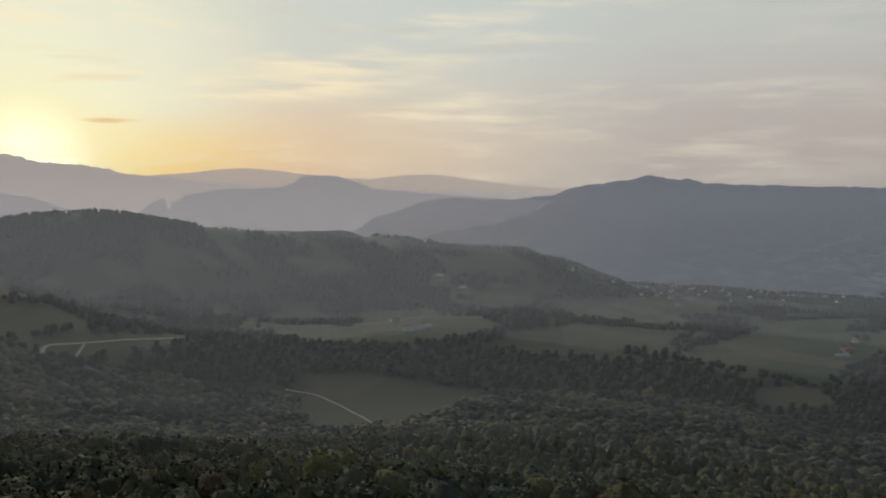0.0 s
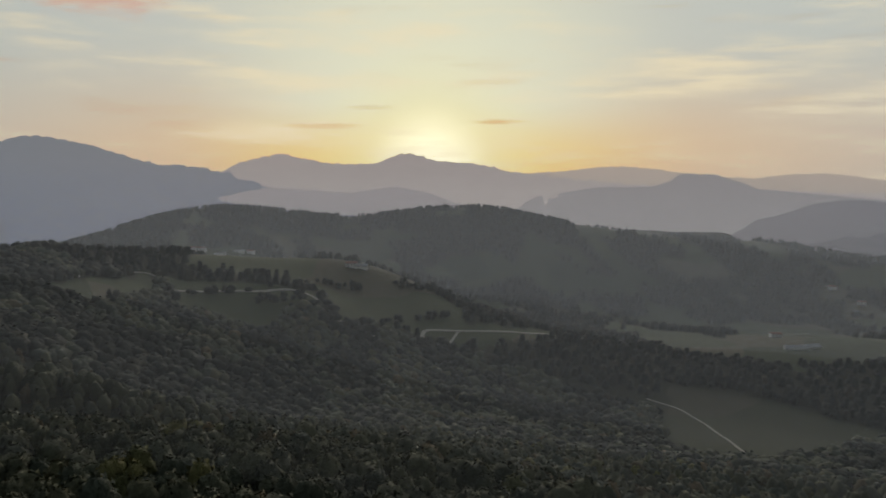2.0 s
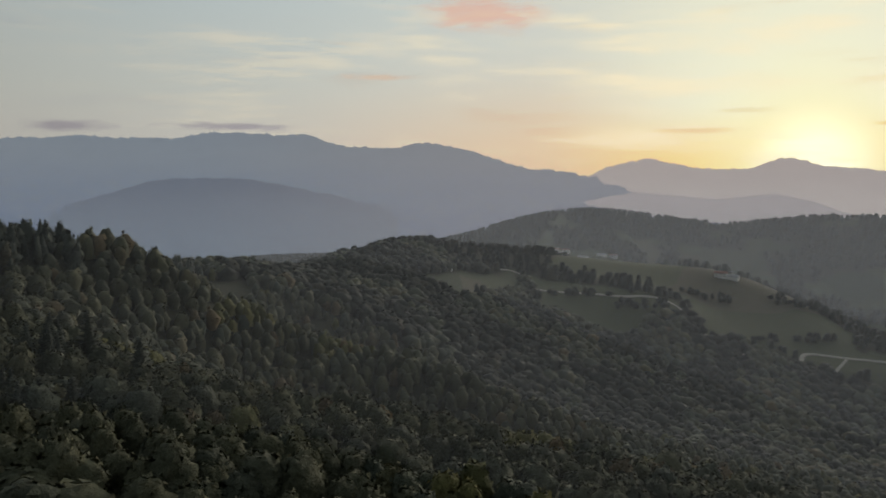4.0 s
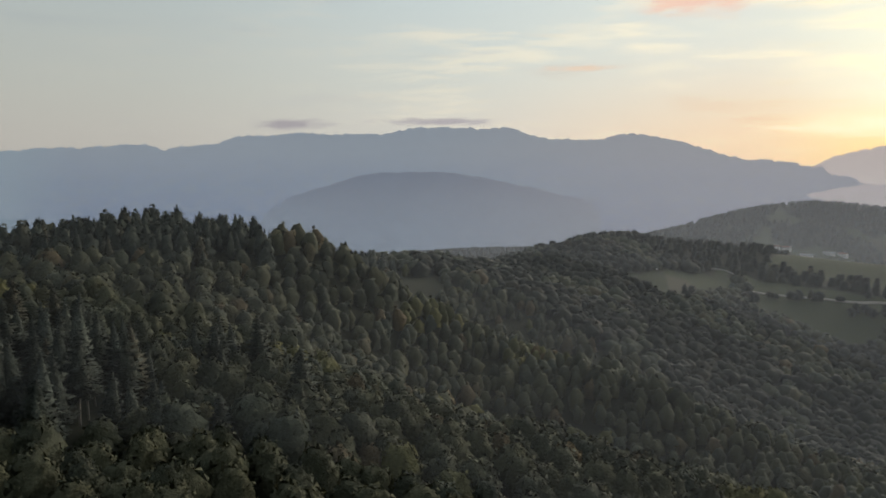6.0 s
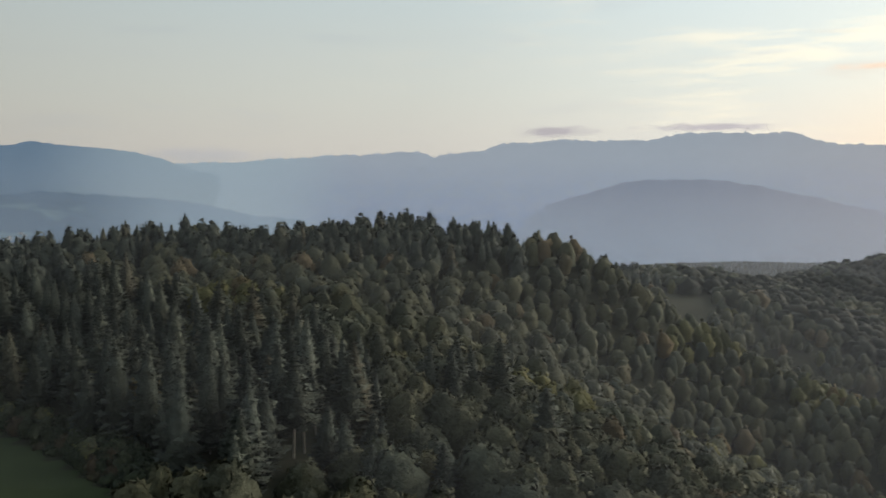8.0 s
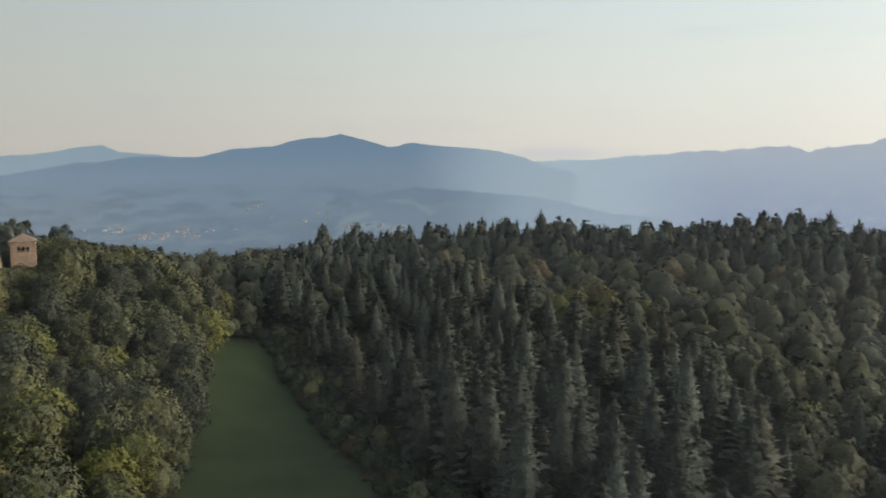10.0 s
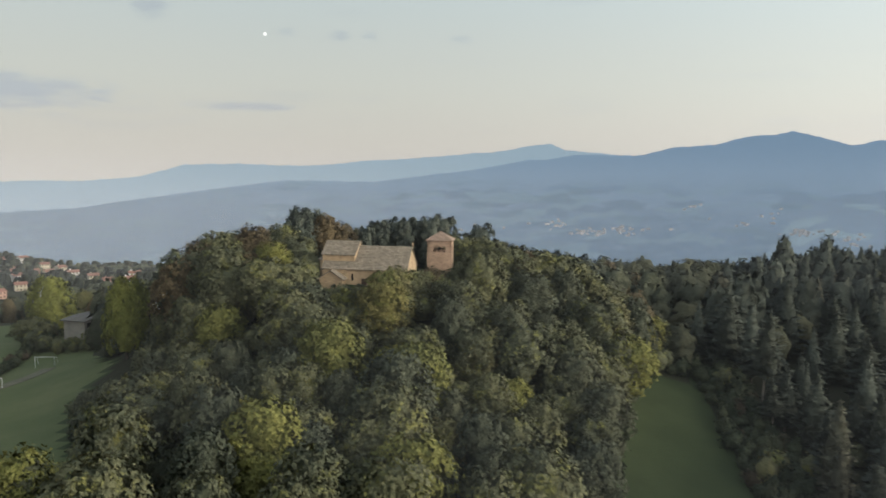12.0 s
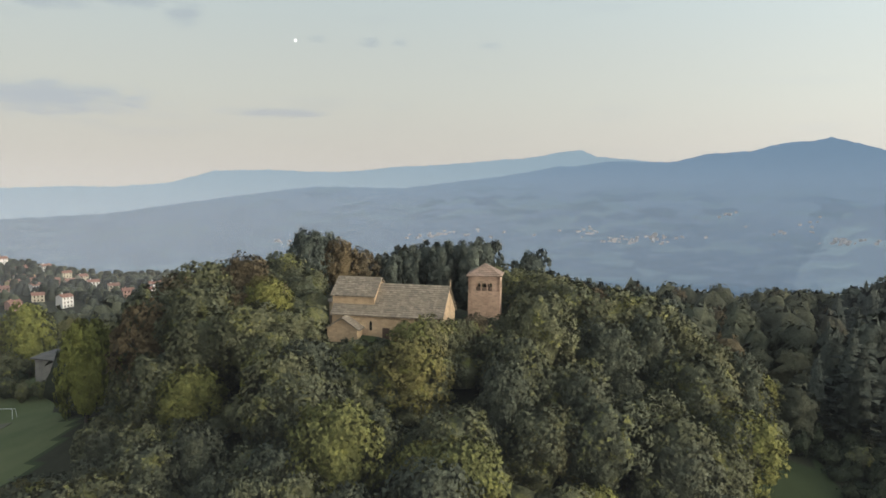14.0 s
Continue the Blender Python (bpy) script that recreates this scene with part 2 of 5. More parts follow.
# outlines of open ground on the plan
MEADOW = [(-165, 25), (-204, 2), (-231, -15), (-247, -24), (-255, -27), (-264, -23), (-250, -9), (-237, 4), (-222, 17), (-210, 29), (-187, 49), (-160, 62)]
PITCH = [(-163, -28), (-166, -56), (-172, -81), (-178, -88), (-182, -93), (-194, -143), (-205, -170), (-199, -178), (-194, -205), (-202, -207), (-120, -270), (-100, -100), (-130, -28)]
# village houses: kind, x, y
VILLAGE = [(1, -282, -802), (0, -293, -838), (1, -307, -830), (2, -297, -812), (3, -287, -726), (2, -318, -806), (0, -328, -790), (2, -314, -919), (3, -332, -925), (2, -252, -730), (2, -255, -626), (0, -278, -663),
           (3, -290, -626), (3, -335, -729), (0, -347, -708), (0, -348, -829), (2, -342, -645), (3, -368, -658), (3, -346, -606), (2, -264, -738), (3, -295, -960), (0, -344, -878), (0, -300, -896)]
FIELDS = [
    [(-180, 999), (-106, 1022), (63, 921), (-13, 783), (-39, 680), (-95, 673), (-150, 810)],
    [(36, 1113), (151, 1268), (327, 1439), (473, 1475), (342, 1168), (173, 1112)],
    [(325, 1084), (640, 1650), (860, 1900), (861, 1670), (671, 1196), (501, 965), (373, 998)],
    [(368, 946), (467, 984), (452, 894), (353, 858)],
    [(-537, 953), (-475, 1042), (-433, 964), (-349, 1143), (-348, 998), (-415, 907), (-436, 877), (-491, 868)],
    [(-183, 1770), (-31, 1791), (5, 1229), (-35, 1127), (-145, 1233)],
    [(285, 1840), (638, 2140), (784, 2038), (516, 1726), (246, 1453)],
    [(-679, 536), (-755, 736), (-685, 694), (-650, 635), (-616, 530)],
    [(-724, 740), (-617, 782), (-582, 841), (-553, 813), (-545, 696), (-610, 639)],
    [(-764, 799), (-860, 960), (-630, 1081), (-560, 1100), (-459, 1001), (-467, 912), (-521, 798), (-578, 859)],
    [(-463, 905), (-406, 980), (-393, 951), (-440, 869)],
    [(-520, 246), (-556, 298), (-498, 276), (-463, 235)],
    [(-691, 1715), (-547, 1851), (-506, 1795), (-412, 1864), (-392, 1802), (-509, 1674), (-640, 1675)],
    [(-197, 1730), (-5, 1767), (102, 1232), (-20, 1144), (-136, 1313)],
    [(-68, 2184), (101, 2161), (231, 2082), (166, 2003), (-6, 2072)],
    [(231, 1835), (493, 1828), (450, 1505), (254, 1503)],
    [(107, 1978), (276, 1973), (307, 1896), (128, 1868)],
    [(-652, 1754), (-539, 1847), (-502, 1708), (-561, 1647)],
    [(-677, 1562), (-643, 1729), (-714, 1769), (-829, 1680), (-832, 1603)],
    [(-399, 2001), (-259, 2050), (-216, 1991), (-317, 1899)],
    [(-1050, 1768), (-930, 1785), (-922, 1713), (-1017, 1686)],
]


# farm buildings: kind, x, y, turn
FARMS = [(0, -81, 1343, 20), (2, -40, 1227, 30), (2, -28, 1243, 35), (2, -51, 1222, 20), (1, 675, 1307, 20), (0, 747, 1419, 70), (2, 633, 1241, 25), (0, -1202, 1278, 40), (0, -1193, 1297, 30), (2, -1160, 1314, 30), (2, -1162, 1376, 40), (0, -1149, 1398, 20), (0, -636, 1010, 30), (2, -628, 1020, 20), (0, -8, 2029, 10), (0, 50, 1955, 0), (1, 101, 1560, 10)]


def smooth(a):
    a = np.clip(a, 0.0, 1.0)
    return a * a * (3 - 2 * a)


def ground_z(x, y):
    """Height of the ground over the plan."""
    x, y = np.asarray(x, float), np.asarray(y, float)
    z = -8 - 250 * np.maximum(smooth((y + 0.15 * x - 20) / 900), smooth((np.hypot(x + 150, y + 50) - 350) / 1100))
    for mx, my, r, h in LAND:
        z = z + h * np.exp(-((x - mx) ** 2 + (y - my) ** 2) / r ** 2)
    z = z - 130 * smooth((y - 2350) / 500) * smooth((x + 500) / 400)
    far = smooth((np.hypot(x + 150, y - 50) - 250) / 500)
    return z + far * (2 * np.sin(x / 83 + 1.3 * np.sin(y / 117)) * np.sin(y / 97 + 0.9 * np.sin(x / 141)))


def inside(x, y, patches):
    """1 well inside any of the patches, 0 outside."""
    best = np.zeros_like(np.asarray(x, float))
    for px, py, a, b, turn in patches:
        c, s = math.cos(radians(turn)), math.sin(radians(turn))
        u, v = ((x - px) * c + (y - py) * s) / a, (-(x - px) * s + (y - py) * c) / b
        best = np.maximum(best, smooth((1.18 - np.hypot(u, v) + 0.10 * np.sin(5 * np.arctan2(v, u) + px)) / 0.22))
    return best


def within(x, y, outlines):
    """1 inside any of the outlines, their edges a little uneven."""
    x, y = np.asarray(x, float), np.asarray(y, float)
    wob = 0.004 * np.hypot(x + 150, y)
    px, py = x + wob * 1.6 * np.sin(y / 19.0), y + wob * 1.6 * np.sin(x / 23.0)
    hit = np.zeros(x.shape, bool)
    for line in outlines:
        odd = np.zeros(x.shape, bool)
        for (ax, ay), (bx, by) in zip(line, line[1:] + line[:1]):
            if ay != by:
                odd ^= ((ay > py) != (by > py)) & (px < (bx - ax) * (py - ay) / (by - ay) + ax)
        hit |= odd
    return hit * 1.0


def open_ground(x, y):
    return np.maximum(np.maximum(inside(x, y, YARDS), within(x, y, [MEADOW, PITCH])), within(x, y, FIELDS))


def waves(x, y, size, seed):
    """A cheap rolling pattern, about -1 to 1."""
    a, b = x / size + seed, y / size - 1.7 * seed
    return np.sin(a + 1.9 * np.sin(0.7 * b + seed)) * np.sin(1.3 * b + 1.4 * np.sin(0.9 * a)) * 0.7 + 0.3 * np.sin(2.7 * a + 2.1 * b)


def wooded(x, y):
    """1 where trees grow."""
    hill = 1 - smooth((y + 0.12 * x - 1080) / 60)
    slope = smooth((y - 1450) / 250) * smooth((500 - x) / 300)
    spots = (waves(x, y, 110, 2.0) + 0.5 * waves(x, y, 41, 5.0) + 0.2 * waves(x, y, 19, 1.0)) > 0.05 - 0.22 * slope
    w = np.where(hill > 0.5, 1.0, spots * 1.0)
    farm_gap = np.ones_like(np.asarray(x, float))
    # Trees kept off each farm, farthest on the camera's side, so it shows.
    for _, fx, fy, _ in FARMS:
        farm_gap = farm_gap * ((np.abs(x - fx) > 30) | (y > fy + 16) | (y < fy - 75))
    return w * farm_gap * (1 - open_ground(x, y))


def mesh_from(name, verts, faces, mats, slots=None, smooth_shade=False, tint=None, normals=None):
    me = bpy.data.meshes.new(name)
    verts, faces = np.asarray(verts, np.float32), np.asarray(faces, np.int32)
    n, k = faces.shape
    me.vertices.add(len(verts))
    me.vertices.foreach_set("co", verts.ravel())
    me.loops.add(n * k)
    me.loops.foreach_set("vertex_index", faces.ravel())
    me.polygons.add(n)
    me.polygons.foreach_set("loop_start", np.arange(0, n * k, k, dtype=np.int32))
    me.polygons.foreach_set("use_smooth", np.asarray(slots) == 1 if slots is not None and not smooth_shade else np.full(n, smooth_shade))
    for m in mats:
        me.materials.append(m)
    if slots is not None:
        me.polygons.foreach_set("material_index", np.asarray(slots, np.int32))
    if tint is not None:
        me.attributes.new("tint", "FLOAT", "POINT").data.foreach_set("value", np.asarray(tint, np.float32))
    me.update(calc_edges=True)
    if normals is not None:
        me.polygons.foreach_set("use_smooth", np.full(n, True))
        me.normals_split_custom_set_from_vertices(np.asarray(normals, np.float32).tolist())
    return me


# ground: rings round the wooded hill, out to the horizon
rings = np.concatenate([np.arange(0, 300, 4.0), np.geomspace(300, 2600, 120), np.geomspace(2700, 4950, 18)])
spokes = 420
turn = np.linspace(0, 2 * np.pi, spokes, endpoint=False)
gx, gy = -200 + rings[:, None] * np.cos(turn), 20 + rings[:, None] * np.sin(turn)
gzz = ground_z(gx, gy)
i, j = np.meshgrid(np.arange(len(rings) - 1), np.arange(spokes), indexing="ij")
k = (j + 1) % spokes
quads = np.stack([i * spokes + j, (i + 1) * spokes + j, (i + 1) * spokes + k, i * spokes + k], -1).reshape(-1, 4)
GRASSY = np.maximum(0.8 * np.maximum(inside(gx, gy, YARDS), within(gx, gy, [MEADOW])), within(gx, gy, [PITCH]))


def ground_material():
    m, n = material("hill_ground")
    at = n.add("ShaderNodeNewGeometry").outputs["Position"]
    level = n.vec("MULTIPLY", at, (1, 1, 0))
    grass = n.add("ShaderNodeAttribute", attribute_name="tint").outputs["Fac"]
    plots = n.add("ShaderNodeTexVoronoi", {"Vector": n.vec("ADD", level, n.vec("MULTIPLY", n.noise(level, 0.006, 2.0, 0.5, "Color"), (60, 60, 0))), "Scale": 0.0075})
    tone = n.add("ShaderNodeSeparateColor", {0: plots.outputs["Color"]})
    crop = n.mix(n.span(tone.outputs[0], 0.1, 0.9), (0.032, 0.042, 0.022), (0.056, 0.063, 0.034))
    crop = n.mix(n.span(tone.outputs[1], 0.62, 0.80), crop, (0.072, 0.064, 0.044))
    mottle = n.noise(level, 0.05, 5.0)
    crop = n.mix(n.span(mottle, 0.25, 0.8), n.mix(0.35, crop, (0.04, 0.05, 0.02)), crop)
    turf = n.mix(n.span(n.noise(level, 0.09, 6.0), 0.3, 0.7), (0.034, 0.045, 0.022), (0.048, 0.060, 0.029))
    blades = n.noise(level, 2.6, 3.0)
    turf = n.mix(n.math("MULTIPLY", blades, 0.5), turf, (0.035, 0.052, 0.016))
    # Same grass painted lighter on the sports field, for its brighter light.
    lit_turf = n.mix(n.span(n.noise(level, 0.07, 5.0), 0.3, 0.7), (0.078, 0.098, 0.042), (0.110, 0.124, 0.058))
    turf = n.mix(n.span(grass, 0.86, 0.97), turf, lit_turf)
    litter = n.mix(n.noise(level, 0.4, 4.0), (0.020, 0.023, 0.013), (0.040, 0.040, 0.025))
    away = n.span(n.vec("LENGTH", n.vec("SUBTRACT", level, (-200.0, 0.0, 0.0))), 380.0, 560.0)
    under = n.add("ShaderNodeAttribute", attribute_name="wood").outputs["Fac"]
    crop = n.mix(n.span(under, 0.3, 0.7), crop, litter)
    c = n.mix(away, n.mix(n.span(grass, 0.35, 0.65), litter, turf), crop)
    finish(n, c, 0.95, blades, 0.08, 0.1)
    return m


GROUND = ground_material()
ground = new("ground", mesh_from("ground", np.stack([gx, gy, gzz], -1).reshape(-1, 3), quads, [GROUND], smooth_shade=True, tint=GRASSY.ravel()))
ground.data.attributes.new("wood", "FLOAT", "POINT").data.foreach_set("value", np.maximum(wooded(gx, gy), 0.53 * within(gx, gy, FIELDS[:1])).ravel().astype(np.float32))
tagged(ground, "rolling hill ground of grass, fields and leaf litter", "ground", kind="structure")


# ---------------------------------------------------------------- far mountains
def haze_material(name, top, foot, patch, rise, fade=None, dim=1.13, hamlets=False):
    """A far slope: evening haze painted into its glow, foot and top toned apart."""
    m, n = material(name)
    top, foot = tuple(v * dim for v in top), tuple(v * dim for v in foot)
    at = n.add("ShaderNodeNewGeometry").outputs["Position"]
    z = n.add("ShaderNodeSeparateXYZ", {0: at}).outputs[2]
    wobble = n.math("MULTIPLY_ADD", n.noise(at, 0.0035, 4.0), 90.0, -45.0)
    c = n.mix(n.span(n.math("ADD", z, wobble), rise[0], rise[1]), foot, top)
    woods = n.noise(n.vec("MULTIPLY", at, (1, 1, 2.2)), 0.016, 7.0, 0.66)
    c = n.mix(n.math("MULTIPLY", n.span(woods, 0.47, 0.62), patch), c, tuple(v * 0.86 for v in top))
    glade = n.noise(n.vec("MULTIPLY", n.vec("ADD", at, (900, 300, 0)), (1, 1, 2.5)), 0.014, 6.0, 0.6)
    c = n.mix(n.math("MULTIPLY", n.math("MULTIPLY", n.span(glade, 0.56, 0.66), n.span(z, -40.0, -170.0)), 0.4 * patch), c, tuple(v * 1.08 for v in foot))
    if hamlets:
        # Field plots tinted from the painted haze colour of the foot.
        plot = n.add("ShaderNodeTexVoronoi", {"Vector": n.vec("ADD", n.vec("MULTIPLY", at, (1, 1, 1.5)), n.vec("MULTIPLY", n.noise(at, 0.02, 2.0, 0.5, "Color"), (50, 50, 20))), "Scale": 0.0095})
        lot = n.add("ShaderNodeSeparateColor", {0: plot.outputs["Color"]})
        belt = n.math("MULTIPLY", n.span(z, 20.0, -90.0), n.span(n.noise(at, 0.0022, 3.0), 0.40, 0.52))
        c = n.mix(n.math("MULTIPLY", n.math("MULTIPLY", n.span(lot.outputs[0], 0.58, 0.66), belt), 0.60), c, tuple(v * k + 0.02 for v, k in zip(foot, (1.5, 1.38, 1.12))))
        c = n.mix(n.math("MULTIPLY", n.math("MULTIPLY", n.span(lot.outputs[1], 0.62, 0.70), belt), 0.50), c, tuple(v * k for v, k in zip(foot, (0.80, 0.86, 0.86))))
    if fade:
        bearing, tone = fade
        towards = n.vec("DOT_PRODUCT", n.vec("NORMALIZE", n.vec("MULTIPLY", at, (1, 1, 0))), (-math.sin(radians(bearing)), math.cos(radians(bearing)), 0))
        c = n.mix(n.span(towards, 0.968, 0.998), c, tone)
    # Warm sunset haze painted in towards the sun's bearing.
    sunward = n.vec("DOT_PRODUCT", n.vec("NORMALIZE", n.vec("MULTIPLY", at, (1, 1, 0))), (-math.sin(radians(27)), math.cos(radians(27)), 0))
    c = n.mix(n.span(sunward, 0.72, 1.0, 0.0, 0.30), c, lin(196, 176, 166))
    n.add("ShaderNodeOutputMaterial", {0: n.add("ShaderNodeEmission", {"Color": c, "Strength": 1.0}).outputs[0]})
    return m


def mountain(name, crest, reach, depth, mat, label, foot=-330.0, rough=5.0, seed=0, hollow=1.25):
    """A range along a crest of (bearing in degrees to the left of the start, height) that falls to the valley towards the viewer."""
    crest = sorted(crest)
    deg = np.arange(crest[0][0], crest[-1][0], 0.14)
    a, h = np.array([c[0] for c in crest]), np.array([c[1] for c in crest], float)
    top = np.interp(deg, a, h)
    ker = np.array([0.25, 0.5, 0.25])
    top = np.convolve(np.pad(top, 1, "edge"), ker / ker.sum(), "valid")
    rng = np.random.RandomState(seed)
    for scale, amp in ((1.9, 0.8), (0.8, 1.0), (0.33, 1.2), (0.17, 1.2), (0.11, 0.9)):
        top += amp * rough * 0.5 * np.sin(deg / scale * 2 + rng.rand() * 6) * np.sin(deg / scale * 0.77 + rng.rand() * 6)
    steps = np.linspace(0, 1, 26)
    back = np.array([1.06, 1.1])
    verts = []
    for s in steps:
        spur = 1 + 0.10 * np.sin(deg * 0.9 + 5 * s + seed) * (1 - s) + 0.05 * np.sin(deg * 2.7 + 9 * s + seed)
        z = foot + (top - foot) * s ** hollow * (1 - (1 - s) * s * 0.9 * (spur - 1) * 4)
        z = np.minimum(z, foot + (top - foot) * s ** (hollow * 0.7)) if s < 1 else top
        r = reach - depth * (1 - s)
        verts.append(np.stack([-80 - r * np.sin(np.radians(deg)), 40 + r * np.cos(np.radians(deg)), z], -1))
    for b in back:
        r = reach * b
        verts.append(np.stack([-80 - r * np.sin(np.radians(deg)), 40 + r * np.cos(np.radians(deg)), top - (b - 1) * 3000], -1))
    verts = np.array(verts)
    rows, cols = verts.shape[:2]
    i, j = np.meshgrid(np.arange(rows - 1), np.arange(cols - 1), indexing="ij")
    q = np.stack([i * cols + j, i * cols + j + 1, (i + 1) * cols + j + 1, (i + 1) * cols + j], -1).reshape(-1, 4)
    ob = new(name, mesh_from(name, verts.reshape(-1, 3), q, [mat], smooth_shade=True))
    return tagged(ob, label, "mountain", kind="structure")


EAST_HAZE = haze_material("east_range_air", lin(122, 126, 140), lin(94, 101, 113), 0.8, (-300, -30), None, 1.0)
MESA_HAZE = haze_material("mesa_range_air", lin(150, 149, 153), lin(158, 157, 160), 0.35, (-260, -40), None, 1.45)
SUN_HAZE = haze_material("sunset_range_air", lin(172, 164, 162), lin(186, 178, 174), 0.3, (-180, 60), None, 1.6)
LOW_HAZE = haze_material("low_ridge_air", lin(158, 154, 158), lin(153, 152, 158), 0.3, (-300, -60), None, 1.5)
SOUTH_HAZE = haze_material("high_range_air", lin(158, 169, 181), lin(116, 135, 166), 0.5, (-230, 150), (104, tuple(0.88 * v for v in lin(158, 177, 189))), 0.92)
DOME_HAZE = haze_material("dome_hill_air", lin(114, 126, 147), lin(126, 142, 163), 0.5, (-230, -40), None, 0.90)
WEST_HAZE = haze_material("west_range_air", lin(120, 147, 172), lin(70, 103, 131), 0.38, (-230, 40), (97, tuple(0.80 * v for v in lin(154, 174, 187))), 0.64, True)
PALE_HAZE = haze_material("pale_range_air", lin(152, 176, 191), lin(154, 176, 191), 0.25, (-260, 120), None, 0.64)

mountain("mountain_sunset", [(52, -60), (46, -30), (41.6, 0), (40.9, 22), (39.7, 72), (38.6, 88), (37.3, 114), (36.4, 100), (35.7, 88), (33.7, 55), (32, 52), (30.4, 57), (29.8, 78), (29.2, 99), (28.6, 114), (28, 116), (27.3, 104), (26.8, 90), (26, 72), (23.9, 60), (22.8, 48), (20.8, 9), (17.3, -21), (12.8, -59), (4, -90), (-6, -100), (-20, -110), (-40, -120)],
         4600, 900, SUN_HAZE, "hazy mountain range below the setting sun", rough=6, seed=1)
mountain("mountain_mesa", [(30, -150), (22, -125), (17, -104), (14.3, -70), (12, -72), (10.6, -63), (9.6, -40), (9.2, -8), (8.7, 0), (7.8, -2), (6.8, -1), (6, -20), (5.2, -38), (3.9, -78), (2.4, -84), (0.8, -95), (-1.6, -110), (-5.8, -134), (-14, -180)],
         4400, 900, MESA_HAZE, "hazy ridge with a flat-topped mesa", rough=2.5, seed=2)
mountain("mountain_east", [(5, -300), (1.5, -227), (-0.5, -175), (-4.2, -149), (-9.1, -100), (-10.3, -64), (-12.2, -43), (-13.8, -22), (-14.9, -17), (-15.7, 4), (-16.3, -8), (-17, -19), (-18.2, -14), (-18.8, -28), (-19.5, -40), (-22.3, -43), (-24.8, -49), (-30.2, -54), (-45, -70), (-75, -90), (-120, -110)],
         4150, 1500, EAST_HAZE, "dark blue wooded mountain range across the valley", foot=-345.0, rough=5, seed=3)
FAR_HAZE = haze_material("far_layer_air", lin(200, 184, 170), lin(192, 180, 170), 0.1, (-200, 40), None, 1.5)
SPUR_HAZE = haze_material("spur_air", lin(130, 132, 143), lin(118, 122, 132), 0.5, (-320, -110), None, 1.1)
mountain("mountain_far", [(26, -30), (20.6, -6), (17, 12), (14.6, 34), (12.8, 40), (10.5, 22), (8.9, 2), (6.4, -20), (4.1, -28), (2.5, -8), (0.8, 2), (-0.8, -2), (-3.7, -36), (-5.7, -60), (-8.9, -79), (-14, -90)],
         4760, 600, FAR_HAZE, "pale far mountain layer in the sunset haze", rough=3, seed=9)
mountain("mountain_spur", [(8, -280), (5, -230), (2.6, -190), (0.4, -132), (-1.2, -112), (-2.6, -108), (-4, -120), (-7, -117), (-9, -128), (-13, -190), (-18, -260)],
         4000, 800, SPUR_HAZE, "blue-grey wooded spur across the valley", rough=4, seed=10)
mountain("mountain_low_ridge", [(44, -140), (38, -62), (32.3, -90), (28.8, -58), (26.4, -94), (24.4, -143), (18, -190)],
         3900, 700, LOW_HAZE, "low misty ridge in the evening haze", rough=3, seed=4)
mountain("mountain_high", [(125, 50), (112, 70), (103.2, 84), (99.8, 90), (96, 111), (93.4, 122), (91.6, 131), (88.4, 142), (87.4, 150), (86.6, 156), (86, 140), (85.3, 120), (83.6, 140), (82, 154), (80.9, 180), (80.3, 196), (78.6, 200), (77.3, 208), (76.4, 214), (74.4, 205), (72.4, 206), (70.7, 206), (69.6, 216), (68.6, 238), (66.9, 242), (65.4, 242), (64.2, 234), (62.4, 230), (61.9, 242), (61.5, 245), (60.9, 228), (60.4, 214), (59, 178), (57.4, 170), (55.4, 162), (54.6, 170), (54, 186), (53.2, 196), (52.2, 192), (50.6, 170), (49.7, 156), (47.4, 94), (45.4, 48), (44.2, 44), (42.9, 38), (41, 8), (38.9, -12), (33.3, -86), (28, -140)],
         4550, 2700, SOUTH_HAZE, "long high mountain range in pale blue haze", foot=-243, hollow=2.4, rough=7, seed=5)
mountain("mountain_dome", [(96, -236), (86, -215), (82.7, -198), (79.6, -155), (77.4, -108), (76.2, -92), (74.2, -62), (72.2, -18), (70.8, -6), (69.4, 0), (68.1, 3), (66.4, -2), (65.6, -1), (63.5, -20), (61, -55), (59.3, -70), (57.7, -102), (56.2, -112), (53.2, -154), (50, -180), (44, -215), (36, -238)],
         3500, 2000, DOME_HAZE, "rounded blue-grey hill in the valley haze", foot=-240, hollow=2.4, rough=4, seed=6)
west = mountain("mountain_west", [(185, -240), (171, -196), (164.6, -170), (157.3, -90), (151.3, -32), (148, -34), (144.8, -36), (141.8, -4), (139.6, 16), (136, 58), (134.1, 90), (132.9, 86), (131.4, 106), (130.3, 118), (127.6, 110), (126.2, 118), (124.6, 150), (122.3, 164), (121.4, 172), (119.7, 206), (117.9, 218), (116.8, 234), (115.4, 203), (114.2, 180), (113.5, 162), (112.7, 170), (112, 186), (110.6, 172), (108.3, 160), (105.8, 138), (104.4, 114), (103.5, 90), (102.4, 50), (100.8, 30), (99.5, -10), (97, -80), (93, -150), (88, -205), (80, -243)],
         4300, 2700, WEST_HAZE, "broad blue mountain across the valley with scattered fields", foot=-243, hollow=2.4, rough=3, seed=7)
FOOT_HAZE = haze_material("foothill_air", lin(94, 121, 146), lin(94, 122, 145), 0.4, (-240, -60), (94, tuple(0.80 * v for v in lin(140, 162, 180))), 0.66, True)
